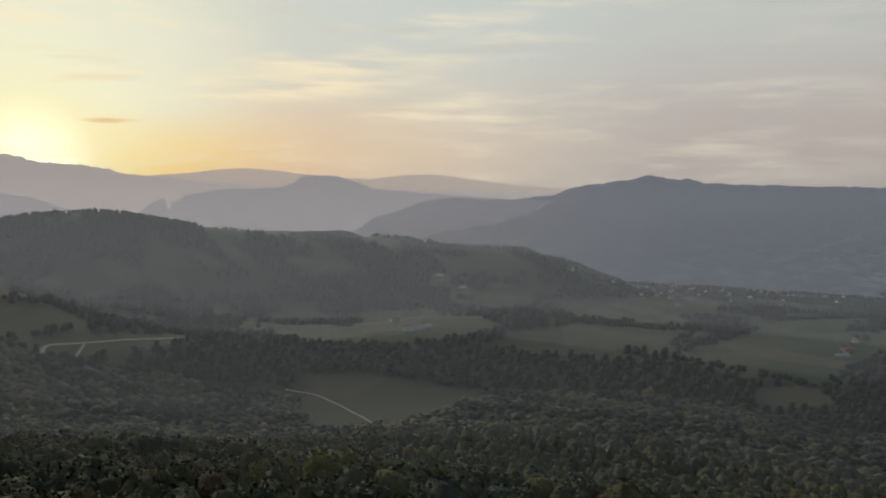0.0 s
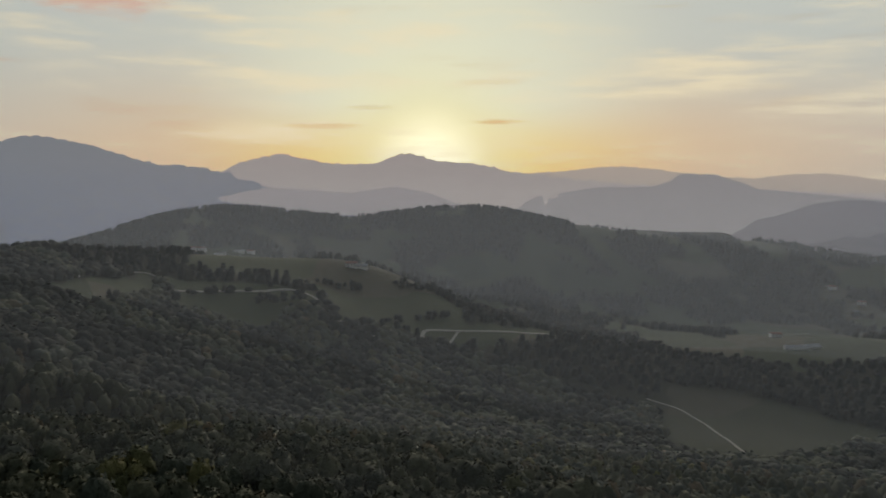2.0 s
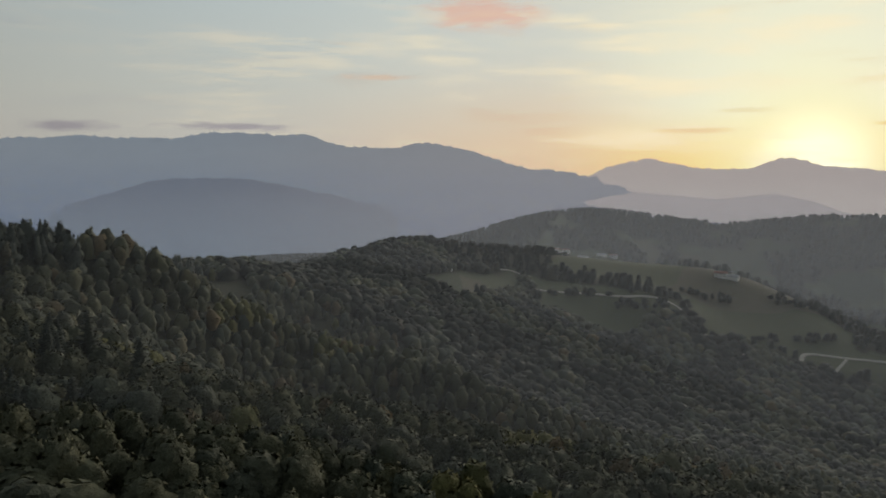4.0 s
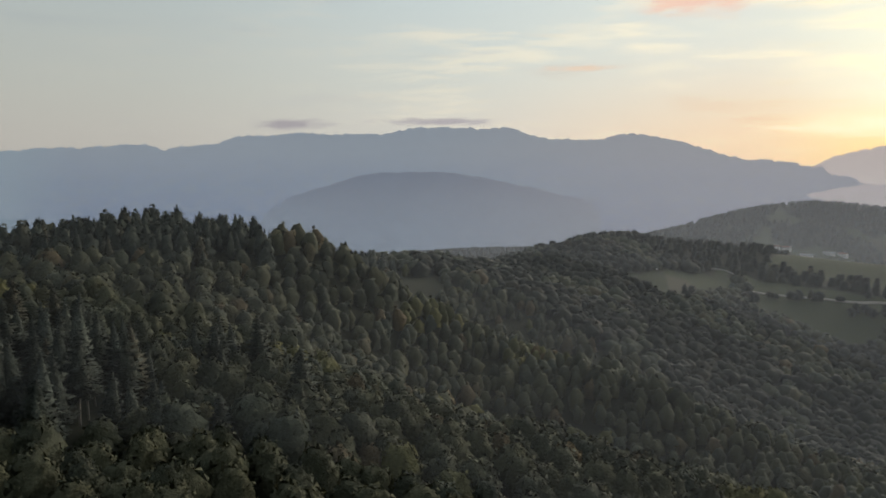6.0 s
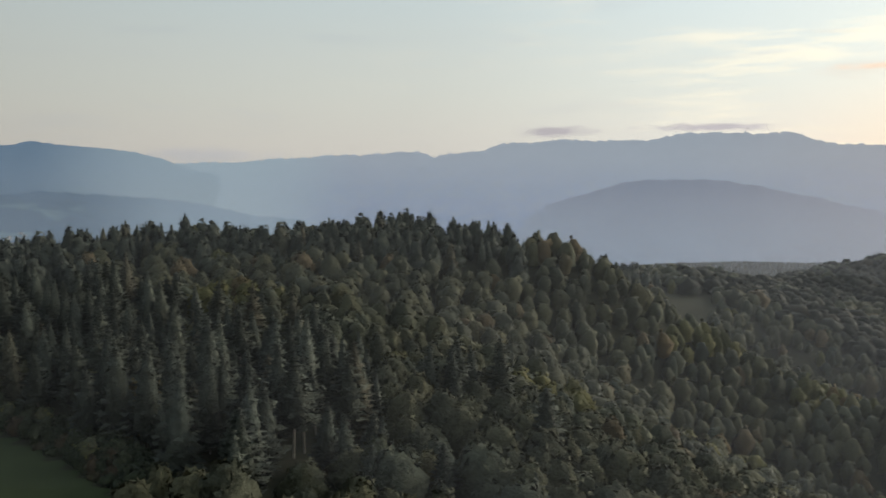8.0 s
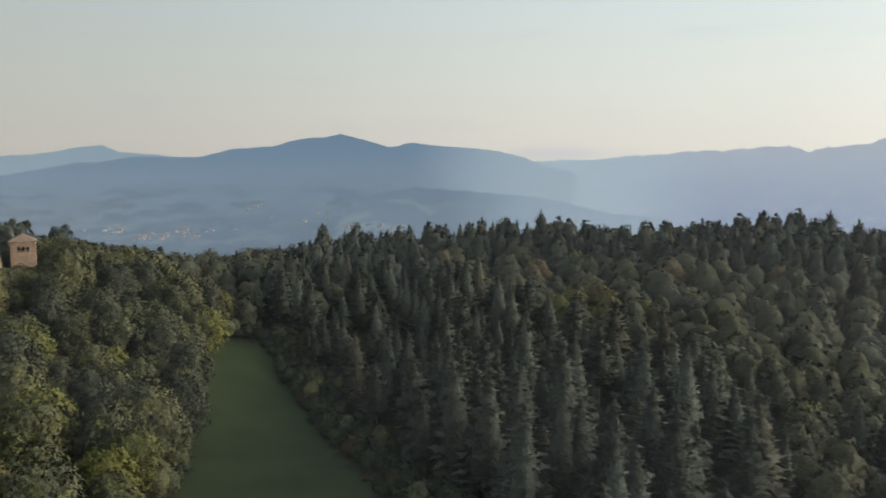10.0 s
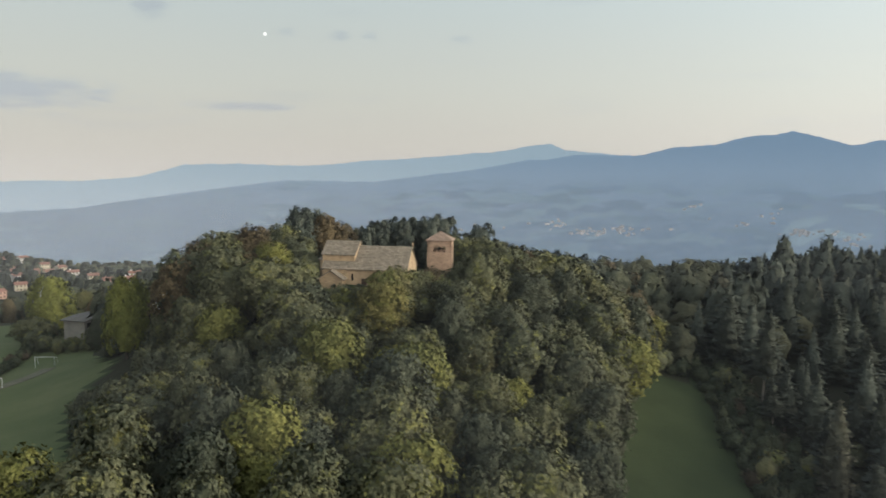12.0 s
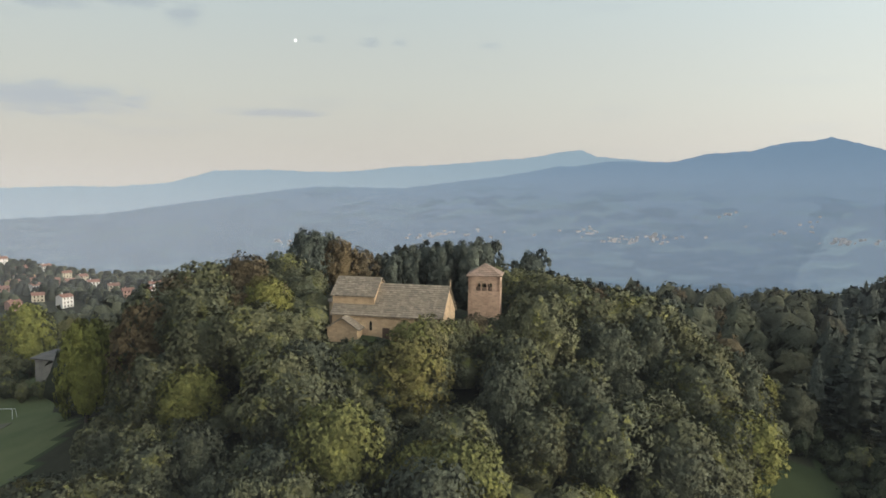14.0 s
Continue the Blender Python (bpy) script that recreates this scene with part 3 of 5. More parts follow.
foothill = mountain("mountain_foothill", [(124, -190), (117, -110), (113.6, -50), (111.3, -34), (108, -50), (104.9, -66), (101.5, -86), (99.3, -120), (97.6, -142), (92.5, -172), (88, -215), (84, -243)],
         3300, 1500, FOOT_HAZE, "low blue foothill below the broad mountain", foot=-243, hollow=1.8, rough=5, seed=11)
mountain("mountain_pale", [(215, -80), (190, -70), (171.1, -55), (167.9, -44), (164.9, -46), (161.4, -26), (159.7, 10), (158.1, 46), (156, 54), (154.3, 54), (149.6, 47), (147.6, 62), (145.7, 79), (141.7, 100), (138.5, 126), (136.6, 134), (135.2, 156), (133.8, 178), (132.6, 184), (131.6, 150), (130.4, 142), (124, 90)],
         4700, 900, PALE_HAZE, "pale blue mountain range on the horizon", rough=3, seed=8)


PLASTER_FAR, TILE_FAR = plain("far_plaster", (0.25, 0.25, 0.255), (0.33, 0.325, 0.325), 0.05, 0.9, 0.0), plain("far_roof_tile", (0.20, 0.165, 0.15), (0.26, 0.215, 0.20), 0.05, 0.9, 0.0)


def far_hamlet(slope, bearing, metres, wide, deep, count, seed):
    """Gabled houses strewn over a far slope, a few pale walls under tiled roofs."""
    rng = np.random.RandomState(seed)
    tree = BVHTree.FromPolygons([v.co for v in slope.data.vertices], [tuple(p.vertices) for p in slope.data.polygons])
    v, f, slots = [], [], []
    for _ in range(count):
        b, r = radians(bearing + rng.normal(0, wide)), metres + rng.normal(0, deep)
        x, y = -80 - r * math.sin(b), 40 + r * math.cos(b)
        z = tree.ray_cast(Vector((x, y, 900.0)), Vector((0, 0, -1)))[0]
        if z is None:
            continue
        a, l, w, h = rng.uniform(0, 3.14), rng.uniform(4, 7.5), rng.uniform(3, 4.5), rng.uniform(3.5, 6)
        base, ca, sa = len(v), math.cos(a), math.sin(a)
        for px, py, pz in ((-l, -w, -6), (l, -w, -6), (l, w, -6), (-l, w, -6), (-l, -w, h), (l, -w, h), (l, w, h), (-l, w, h), (-l, 0, h + w * 0.5), (l, 0, h + w * 0.5)):
            v.append((x + px * ca - py * sa, y + px * sa + py * ca, z.z + pz))
        for face, slot in (((0, 1, 5, 4), 0), ((1, 2, 6, 5), 0), ((2, 3, 7, 6), 0), ((3, 0, 4, 7), 0), ((5, 6, 9), 0), ((7, 4, 8), 0), ((4, 5, 9, 8), 1), ((6, 7, 8, 9), 1)):
            f.append([base + i for i in face])
            slots.append(slot)
    me = bpy.data.meshes.new("far_hamlet")
    me.from_pydata(v, [], f)
    me.materials.append(PLASTER_FAR)
    me.materials.append(TILE_FAR)
    me.polygons.foreach_set("material_index", slots)
    tagged(new("far_hamlet", me), "pale houses of a far hamlet on the mountain slope", "hamlet", kind="stuff")


for k, (slope, bearing, metres, wide, deep, count) in enumerate((
        (west, 142.3, 3040, 1.0, 40, 22), (west, 131.7, 3020, 0.4, 30, 10), (west, 129.6, 2850, 0.8, 25, 20), (west, 127.2, 2915, 0.9, 30, 26), (west, 122.7, 3300, 0.4, 30, 7), (west, 119.0, 3080, 1.6, 110, 10),
        (foothill, 115.6, 2810, 0.8, 30, 20), (west, 152.6, 2890, 0.6, 30, 8), (west, 135.5, 2980, 2.4, 120, 12), (foothill, 112.8, 2700, 0.7, 60, 9))):
    far_hamlet(slope, bearing, metres, wide, deep, count, 400 + k)


# rings of thin sheets added round the flight in place of haze, denser low down
def sheet_material(share):
    m, n = material("sheet_air")
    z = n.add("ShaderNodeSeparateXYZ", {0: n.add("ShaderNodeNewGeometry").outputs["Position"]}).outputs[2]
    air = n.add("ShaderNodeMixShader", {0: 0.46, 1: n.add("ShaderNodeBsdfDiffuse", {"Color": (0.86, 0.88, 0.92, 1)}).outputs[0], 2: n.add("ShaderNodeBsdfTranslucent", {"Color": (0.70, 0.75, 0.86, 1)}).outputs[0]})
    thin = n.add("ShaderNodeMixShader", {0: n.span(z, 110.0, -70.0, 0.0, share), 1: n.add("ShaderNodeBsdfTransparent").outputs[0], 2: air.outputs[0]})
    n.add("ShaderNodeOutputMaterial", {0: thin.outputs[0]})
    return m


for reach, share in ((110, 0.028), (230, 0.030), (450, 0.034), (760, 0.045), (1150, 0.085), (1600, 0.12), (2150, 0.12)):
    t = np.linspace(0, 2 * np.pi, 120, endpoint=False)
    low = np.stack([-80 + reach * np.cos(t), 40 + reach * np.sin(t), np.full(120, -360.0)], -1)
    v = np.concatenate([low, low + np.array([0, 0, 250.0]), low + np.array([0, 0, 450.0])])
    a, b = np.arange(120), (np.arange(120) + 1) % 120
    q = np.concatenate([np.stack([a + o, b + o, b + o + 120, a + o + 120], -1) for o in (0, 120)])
    tagged(new("mist_bank", mesh_from("mist_bank", v, q, [sheet_material(share)], smooth_shade=True)), "thin grey sheet standing in for evening haze", "mist", kind="stuff")


# ---------------------------------------------------------------- trees
def part(name, me, parent, label=""):
    ob = new(name, me)
    ob.parent = parent
    return tagged(ob, label)


def cards(rng, centre, normal, size, loose=0.58):
    """Leaf sprigs: small kinked leaves of foliage at centres, roughly facing along normals."""
    n = len(centre)
    nrm = normal + rng.normal(0, loose, (n, 3))
    nrm /= np.linalg.norm(nrm, axis=1, keepdims=True) + 1e-9
    a = np.cross(nrm, rng.normal(0, 1, (n, 3)))
    a /= np.linalg.norm(a, axis=1, keepdims=True) + 1e-9
    b = np.cross(nrm, a)
    s = size * rng.uniform(0.5, 1.45, (n, 1))
    v = np.stack([centre - a * s * 0.5, centre + b * s * 0.6, centre + a * s * 0.5 - b * s * 0.3], 1)
    return v.reshape(-1, 3), np.arange(3 * n).reshape(-1, 3)


def tube(points, radii, sides=6):
    """A tapering limb through points."""
    v, f = [], []
    pts = [Vector(p) for p in points]
    for k, (p, r) in enumerate(zip(pts, radii)):
        d = (pts[min(k + 1, len(pts) - 1)] - pts[max(k - 1, 0)]).normalized()
        u = d.orthogonal().normalized()
        w = d.cross(u)
        for s in range(sides):
            t = 2 * math.pi * s / sides
            v.append(p + (u * math.cos(t) + w * math.sin(t)) * r)
    for k in range(len(pts) - 1):
        for s in range(sides):
            a, b = k * sides + s, k * sides + (s + 1) % sides
            f += [(a, b, b + sides), (a, b + sides, a + sides)]
    return np.array([tuple(p) for p in v]), np.array(f)


def join(pieces):
    """One set of vertices and faces, with a slot for each piece."""
    v, f, s, base = [], [], [], 0
    for pv, pf, slot in pieces:
        v.append(pv)
        f.append(np.asarray(pf) + base)
        s.append(np.full(len(pf), slot))
        base += len(pv)
    return np.concatenate(v), np.concatenate(f), np.concatenate(s)


def unit(a):
    return a / (np.linalg.norm(a, axis=1, keepdims=True) + 1e-9)


def face_out(v, f, nrm):
    """Faces wound so that each looks the way its corners say."""
    f = np.array(f)
    g = np.cross(v[f[:, 1]] - v[f[:, 0]], v[f[:, 2]] - v[f[:, 0]])
    back = (g * nrm[f].sum(1)).sum(1) < 0
    f[back] = f[back][:, ::-1]
    return f


def girth(u, belly=0.36, point=2.0):
    """Half width of a crown at the share u of its height: fullest at the belly, domed above it."""
    u = np.asarray(u, float)
    above = 0.5 * (1 - np.clip((u - belly) / (1 - belly), 0, 1) ** point) ** 0.62
    return np.where(u > belly, above, 0.5 * (0.50 + 0.50 * np.sqrt(np.clip(u / belly, 0, 1))))


def rind(rng, rings=5, sides=8, share=0.80, belly=0.36, point=2.0, lumps=0.14, low=0.0):
    """The closed leafy mass of a crown, swelling into lobes all round."""
    us = low + (0.92 - low) * np.linspace(0.0, 1.0, rings) ** 0.85
    a, b, c = rng.uniform(0, 6.28, 3)
    v = []
    for i, u in enumerate(us):
        for k in range(sides):
            t = 6.2832 * (k + 0.5 * (i % 2) + rng.uniform(-0.22, 0.22)) / sides
            lobe = math.sin(3 * t + a + 5 * u) * math.sin(7 * u + b) + 0.6 * math.sin(5 * t + c - 6 * u)
            r = float(girth(u, belly, point)) * share * (1 + lumps * lobe + rng.uniform(-0.5, 0.5) * lumps)
            v.append((math.cos(t) * r, math.sin(t) * r, u + rng.uniform(-0.03, 0.03)))
    v.append((rng.uniform(-0.05, 0.05), rng.uniform(-0.05, 0.05), 0.98 * (share + 1) / 2))
    f = []
    for i in range(rings - 1):
        for k in range(sides):
            a, b = i * sides + k, i * sides + (k + 1) % sides
            f += [(a, b, b + sides), (a, b + sides, a + sides)]
    top = (rings - 1) * sides
    f += [(top + k, top + (k + 1) % sides, top + sides) for k in range(sides)]
    v, f = np.array(v), np.array(f)
    g = np.cross(v[f[:, 1]] - v[f[:, 0]], v[f[:, 2]] - v[f[:, 0]])
    nrm = np.zeros_like(v)
    for k in range(3):
        np.add.at(nrm, f[:, k], g)
    return v, f, unit(unit(nrm) + 0.25 * unit(v * np.array([1, 1, 0.6])))


def mass_crown(seed, rings, sides, leaves, size, belly=0.36, point=2.0, lumps=0.16, fluff=0.10):
    """A crown for the wood as a whole: a lobed leafy mass with sprigs over it."""
    rng = np.random.RandomState(seed)
    v, f, nrm = rind(rng, rings, sides, 1.0 - 0.8 * fluff, belly, point, lumps, 0.10)
    slots = np.full(len(f), 1)
    if leaves:
        pick = rng.randint(0, len(f), leaves)
        w = rng.dirichlet((1, 1, 1), leaves)
        at = (v[f[pick]] * w[:, :, None]).sum(1)
        out = unit((nrm[f[pick]] * w[:, :, None]).sum(1))
        lv, lf = cards(rng, at + out * rng.uniform(-0.01, fluff, (leaves, 1)), out, size, 0.55)
        face = np.repeat(unit(out + rng.normal(0, 0.22, (leaves, 3))), 3, 0)
        f, slots, v, nrm = np.concatenate([f, lf + len(v)]), np.concatenate([slots, np.full(len(lf), 0)]), np.concatenate([v, lv]), np.concatenate([nrm, face])
    return v, face_out(v, f, nrm), slots, nrm


def broad_crown(seed, clumps, leaves, size, belly=0.36, point=2.0, lift=0.9):
    """A crown one metre wide and one high over its base at z = 0: leafy clumps set close over an inner mass. Gives corners, faces, slots and the way each leaf faces."""
    rng = np.random.RandomState(seed)
    v, f, nrm = rind(rng, 6, 9, 0.62, belly, point, 0.12)
    verts, faces, slots, norms, base = [v], [f], [np.full(len(f), 1)], [nrm], len(v)
    per = leaves // clumps
    lean = rng.uniform(-0.06, 0.06, 2)
    for k in range(clumps):
        u = 0.06 + 0.88 * ((k + rng.uniform(0, 1)) / clumps) ** 0.85
        t = k * 2.39996 + rng.uniform(-0.5, 0.5)
        r = float(girth(u, belly, point)) * rng.uniform(0.74, 0.98)
        c = np.array([math.cos(t) * r + lean[0] * u, math.sin(t) * r + lean[1] * u, u])
        out = np.array([math.cos(t), math.sin(t), 1.7 * (u - 0.22)])
        out /= np.linalg.norm(out)
        swell = rng.uniform(0.11, 0.19)
        d = unit(rng.normal(0, 1, (per, 3)) + out * 0.9)
        at = c + d * swell * rng.uniform(0.60, 1.18, (per, 1)) * np.array([1, 1, lift])
        lv, lf = cards(rng, at, 0.6 * d + 0.5 * out, size, 0.5)
        face = unit(0.75 * d + 0.50 * out + rng.normal(0, 0.20, (per, 3)))
        verts.append(lv)
        faces.append(lf + base)
        slots.append(np.full(len(lf), 0))
        norms.append(np.repeat(face, 3, 0))
        base += len(lv)
    v, nrm = np.concatenate(verts), np.concatenate(norms)
    return v, face_out(v, np.concatenate(faces), nrm), np.concatenate(slots), nrm


def pine_crown(seed, tiers, arms, wide=0.2, bare=0.14, sprays=6, blunt=0.8):
    """A conifer one metre tall: uneven whorls of boughs that sink and lift again at the tips, each set with short needle sprays."""
    rng = np.random.RandomState(seed)
    core_v, core_f = tube([(0, 0, bare * 0.9), (0, 0, bare + 0.10), (0, 0, 0.55), (0, 0, 0.97)], [0.012, wide * 0.58, wide * 0.42, 0.004], 6)
    mid = np.array([(0, 0, 0.4)])
    core_n = unit((core_v - mid) * np.array([1, 1, 0.25]))
    v, nrm = [], []
    for k in range(tiers):
        u = (k + rng.uniform(0, 0.8)) / tiers
        z = bare + (0.97 - bare) * u
        reach = wide * (1 - u) ** blunt * min(1.0, 0.62 + 2.2 * u) + 0.012
        n = max(3, int(round(arms * (1 - 0.45 * u))))
        for a in range(n):
            t = 6.2832 * (a + rng.uniform(-0.35, 0.35)) / n + k * 1.9
            r = reach * rng.uniform(0.74, 1.14)
            d, p = np.array([math.cos(t), math.sin(t), 0.0]), np.array([-math.sin(t), math.cos(t), 0.0])
            sag = rng.uniform(0.10, 0.36)
            m = max(2, int(sprays * (1 - 0.5 * u)))
            for s in range(m):
                w = (s + rng.uniform(0.3, 1.0)) / m
                at = d * r * w + np.array([0, 0, z - r * (sag * w - 0.16 * w ** 3)])
                side = rng.uniform(-1, 1)
                tip = unit((d * 0.7 + p * side * 0.9 + np.array([0, 0, rng.uniform(-0.25, 0.3)]))[None])[0]
                cross = unit(np.cross(tip, np.array([0, 0, 1.0]) + rng.normal(0, 0.45, 3))[None])[0]
                long, half = (0.034 + r * 0.30) * rng.uniform(0.6, 1.3), (0.013 + r * 0.13) * rng.uniform(0.7, 1.3)
                v += [at - tip * long * 0.35 + cross * half, at - tip * long * 0.35 - cross * half, at + tip * long * 0.75]
                face = d * 0.75 + np.array([0, 0, 0.50]) + rng.normal(0, 0.20, 3)
                nrm += [face] * 3
    v = np.array(v)
    f = np.arange(len(v)).reshape(-1, 3)
    v, f, nrm = np.concatenate([core_v, v]), np.concatenate([core_f, f + len(core_v)]), np.concatenate([core_n, unit(np.array(nrm))])
    return v, face_out(v, f, nrm), np.where(np.arange(len(f)) < len(core_f), 1, 0), nrm


def stamp(template, places, heights, widths, spins, tints):
    """Many copies of a crown as one set of vertices."""
    v, f, s, nrm = template
    n, m = len(places), len(v)
    c, sn = np.cos(spins)[:, None], np.sin(spins)[:, None]
    x = (v[None, :, 0] * c - v[None, :, 1] * sn) * widths[:, None] + places[:, 0:1]
    y = (v[None, :, 0] * sn + v[None, :, 1] * c) * widths[:, None] + places[:, 1:2]
    z = v[None, :, 2] * heights[:, None] + places[:, 2:3]
    way = np.stack([nrm[None, :, 0] * c - nrm[None, :, 1] * sn, nrm[None, :, 0] * sn + nrm[None, :, 1] * c, np.tile(nrm[:, 2], (n, 1))], -1)
    return np.stack([x, y, z], -1).reshape(-1, 3), (f[None] + (np.arange(n) * m)[:, None, None]).reshape(-1, 3), np.tile(s, n), np.repeat(tints, m), way.reshape(-1, 3)


def woodland(name, label, templates, mats, x, y, height, width, rng, sink=0.3):
    """One mass of trees that nobody could count."""
    sets, base = [], 0
    if len(x) == 0:
        return None
    kind = rng.randint(0, len(templates), len(x))
    tint = rng.rand(len(x))
    spin = rng.uniform(0, 6.28, len(x))
    z = ground_z(x, y)
    for t, template in enumerate(templates):
        k = kind == t
        if not k.any():
            continue
        v, f, s, ti, way = stamp(template, np.stack([x[k], y[k], z[k] - sink], -1), height[k], width[k], spin[k], tint[k])
        sets.append((v, f + base, s, ti, way))
        base += len(v)
    me = mesh_from(name, np.concatenate([a[0] for a in sets]), np.concatenate([a[1] for a in sets]), mats, np.concatenate([a[2] for a in sets]), tint=np.concatenate([a[3] for a in sets]), normals=np.concatenate([a[4] for a in sets]))
    return tagged(new(name, me), label, "woodland", kind="stuff")


def scatter(x0, x1, y0, y1, step, rng):
    """Jittered places over a rectangle of the plan."""
    gx, gy = np.meshgrid(np.arange(x0, x1, step), np.arange(y0, y1, step))
    gx = gx.ravel() + rng.uniform(-0.48, 0.48, gx.size) * step
    gy = gy.ravel() + rng.uniform(-0.48, 0.48, gy.size) * step
    return gx, gy


STAND = [(-264, -25), (-250, -10), (-237, 3), (-222, 16), (-210, 28), (-187, 48), (-183, 66), (-196, 84), (-222, 90), (-248, 76), (-266, 58), (-288, 42), (-304, 26), (-318, 4), (-330, -12), (-345, -24), (-330, -44), (-300, -42), (-276, -34)]
CREST = [(-352, -30), (-352, 20), (-350, 60), (-356, 100), (-368, 128), (-384, 142), (-404, 136), (-412, 105), (-405, 40), (-400, -40)]


def pine_stand(x, y):
    """Share of conifers: close beside the meadow and along the crest, thinning out into the broadleaf slope."""
    x, y = np.asarray(x, float), np.asarray(y, float)
    share = np.where(within(x, y, [STAND]) > 0.5, 0.93, 0.0)
    fringe = smooth(1 - np.abs(np.hypot((x + 225) / 75, (y - 62) / 58) - 0.4) / 0.75) * (y > 40)
    share = np.maximum(share, 0.42 * fringe * (waves(x, y, 14, 3.0) > -0.2))
    share = np.maximum(share, np.where(within(x, y, [CREST]) > 0.5, 0.88, 0.0))
    share = np.maximum(share, 0.9 * (inside(x, y, [(-335, -36, 50, 18, 20), (-402, 116, 34, 24, 35), (-440, 104, 60, 24, 30), (-545, 236, 30, 14, 30)]) > 0.5))
    share = np.where((waves(x, y, 37, 9.0) > 0.55) & (x < -290) & (y > 90) & (y < 132), 0.7, share)
    dice = np.mod(np.sin(x * 12.9898 + y * 78.233) * 43758.5453, 1.0)
    return np.where(dice < share, 1, 0)


rng = np.random.RandomState(7)
lane = [(0, 0), (-2, 35), (-21, 58), (-53, 80), (-80, 86), (-118, 75), (-138, 57), (-157, 30)]


def from_lane(x, y):
    """Metres from the stretch of slope that the flight passes over."""
    best = np.full(np.shape(x), 1e9)
    for (ax, ay), (bx, by) in zip(lane, lane[1:]):
        t = np.clip(((x - ax) * (bx - ax) + (y - ay) * (by - ay)) / ((bx - ax) ** 2 + (by - ay) ** 2), 0, 1)
        best = np.minimum(best, np.hypot(x - ax - t * (bx - ax), y - ay - t * (by - ay)))
    return best


def seen(x, y):
    """The part of the plan west and north of the flight."""
    return (y > 1.45 * x - 40) & ~((x > -150) & (y < 35))


# the near wood: single trees where it is nearest, one mass beyond
nx, ny = scatter(-620, 330, -260, 560, 6.1, rng)
ok = seen(nx, ny) & (wooded(nx, ny) > 0.6) & (from_lane(nx, ny) < 460) & (from_lane(nx, ny) > 20)
nx, ny = nx[ok], ny[ok]
verge = sum(within(nx + 7 * math.cos(a), ny + 7 * math.sin(a), [MEADOW]) for a in np.arange(0, 6.28, 0.5))
ok = ~((verge > 0.5) & (within(nx, ny, [STAND]) > 0.5))
nx, ny = nx[ok], ny[ok]
is_pine = pine_stand(nx, ny) > 0
dist = from_lane(nx, ny)
knoll = (np.hypot((nx + 205) / 60, (ny + 20) / 62) < 1.0) & ~is_pine & (dist < 125)
edge = is_pine & (np.hypot(nx + 245, ny - 45) < 80)


def tree_thing(name, label, crown_me, trunk_me, category="tree", group=""):
    t = new(name)
    tagged(t, label, category, group)
    part("trunk", trunk_me, t)
    part("crown", crown_me, t)
    return t


def crown_mesh(name, data, leaf, base, height, width):
    """A crown of its true size, its foot at the given height over the ground."""
    v, f, s, nrm = data
    return mesh_from(name, v * np.array([width, width, height]) + np.array([0, 0, base]), f, [leaf, leaf], s, normals=nrm)


def trunk_mesh(name, height, radius, bark, seed, limbs=5, spread=0.3, low=0.35):
    rng = np.random.RandomState(seed)
    v, f = tube([(0, 0, -1.2), (0.04 * height * rng.uniform(-1, 1), 0.03 * height * rng.uniform(-1, 1), height * 0.45), (0, 0, height * 0.9)], [radius * 1.25, radius * 0.8, radius * 0.2], 7)
    pieces = [(v, f, 0)]
    for k in range(limbs):
        t, z = 6.28 * (k + rng.uniform(-0.3, 0.3)) / limbs, height * rng.uniform(low, low + 0.3)
        r = height * spread * rng.uniform(0.7, 1.1)
        lv, lf = tube([(0, 0, z), (math.cos(t) * r * 0.5, math.sin(t) * r * 0.5, z + r * 0.5), (math.cos(t) * r, math.sin(t) * r, z + r * 1.1)], [radius * 0.5, radius * 0.32, radius * 0.1], 5)
        pieces.append((lv, lf, 0))
    v, f, s = join(pieces)
    return mesh_from(name, v, f, [bark], s, smooth_shade=True)


def sight_cap(x, y):
    """Tree-top limit fitted to the end camera's view, lowest before church and sports field."""
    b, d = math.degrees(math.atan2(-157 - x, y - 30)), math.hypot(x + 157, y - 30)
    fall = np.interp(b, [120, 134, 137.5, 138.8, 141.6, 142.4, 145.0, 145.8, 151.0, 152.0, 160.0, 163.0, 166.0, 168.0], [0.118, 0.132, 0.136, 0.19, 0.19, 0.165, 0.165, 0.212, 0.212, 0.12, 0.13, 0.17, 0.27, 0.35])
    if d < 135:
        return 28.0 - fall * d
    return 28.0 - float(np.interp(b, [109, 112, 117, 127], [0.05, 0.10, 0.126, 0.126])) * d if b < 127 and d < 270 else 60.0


def plant(kinds, xs, ys, spread, rng, sink=0.2, tall=0.0):
    """Copies of the given trees at places of the plan; the first of each kind is moved, the rest are copies."""
    used = set()
    for x, y in zip(xs, ys):
        k = rng.randint(len(kinds))
        s = rng.uniform(*spread)
        if tall:
            s = min(s, (sight_cap(x, y) - float(ground_z(x, y))) / tall * rng.uniform(0.86, 1.0))
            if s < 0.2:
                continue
        m = pose(float(x), float(y), float(ground_z(x, y)) - sink, rng.uniform(-3, 3), rng.uniform(-3, 3), rng.uniform(0, 360))
        if k in used:
            t = copy_thing(kinds[k], m)
        else:
            t = kinds[k]
            t.matrix_basis = m
            used.add(k)
        t.scale = (s, s, s * rng.uniform(0.88, 1.12))


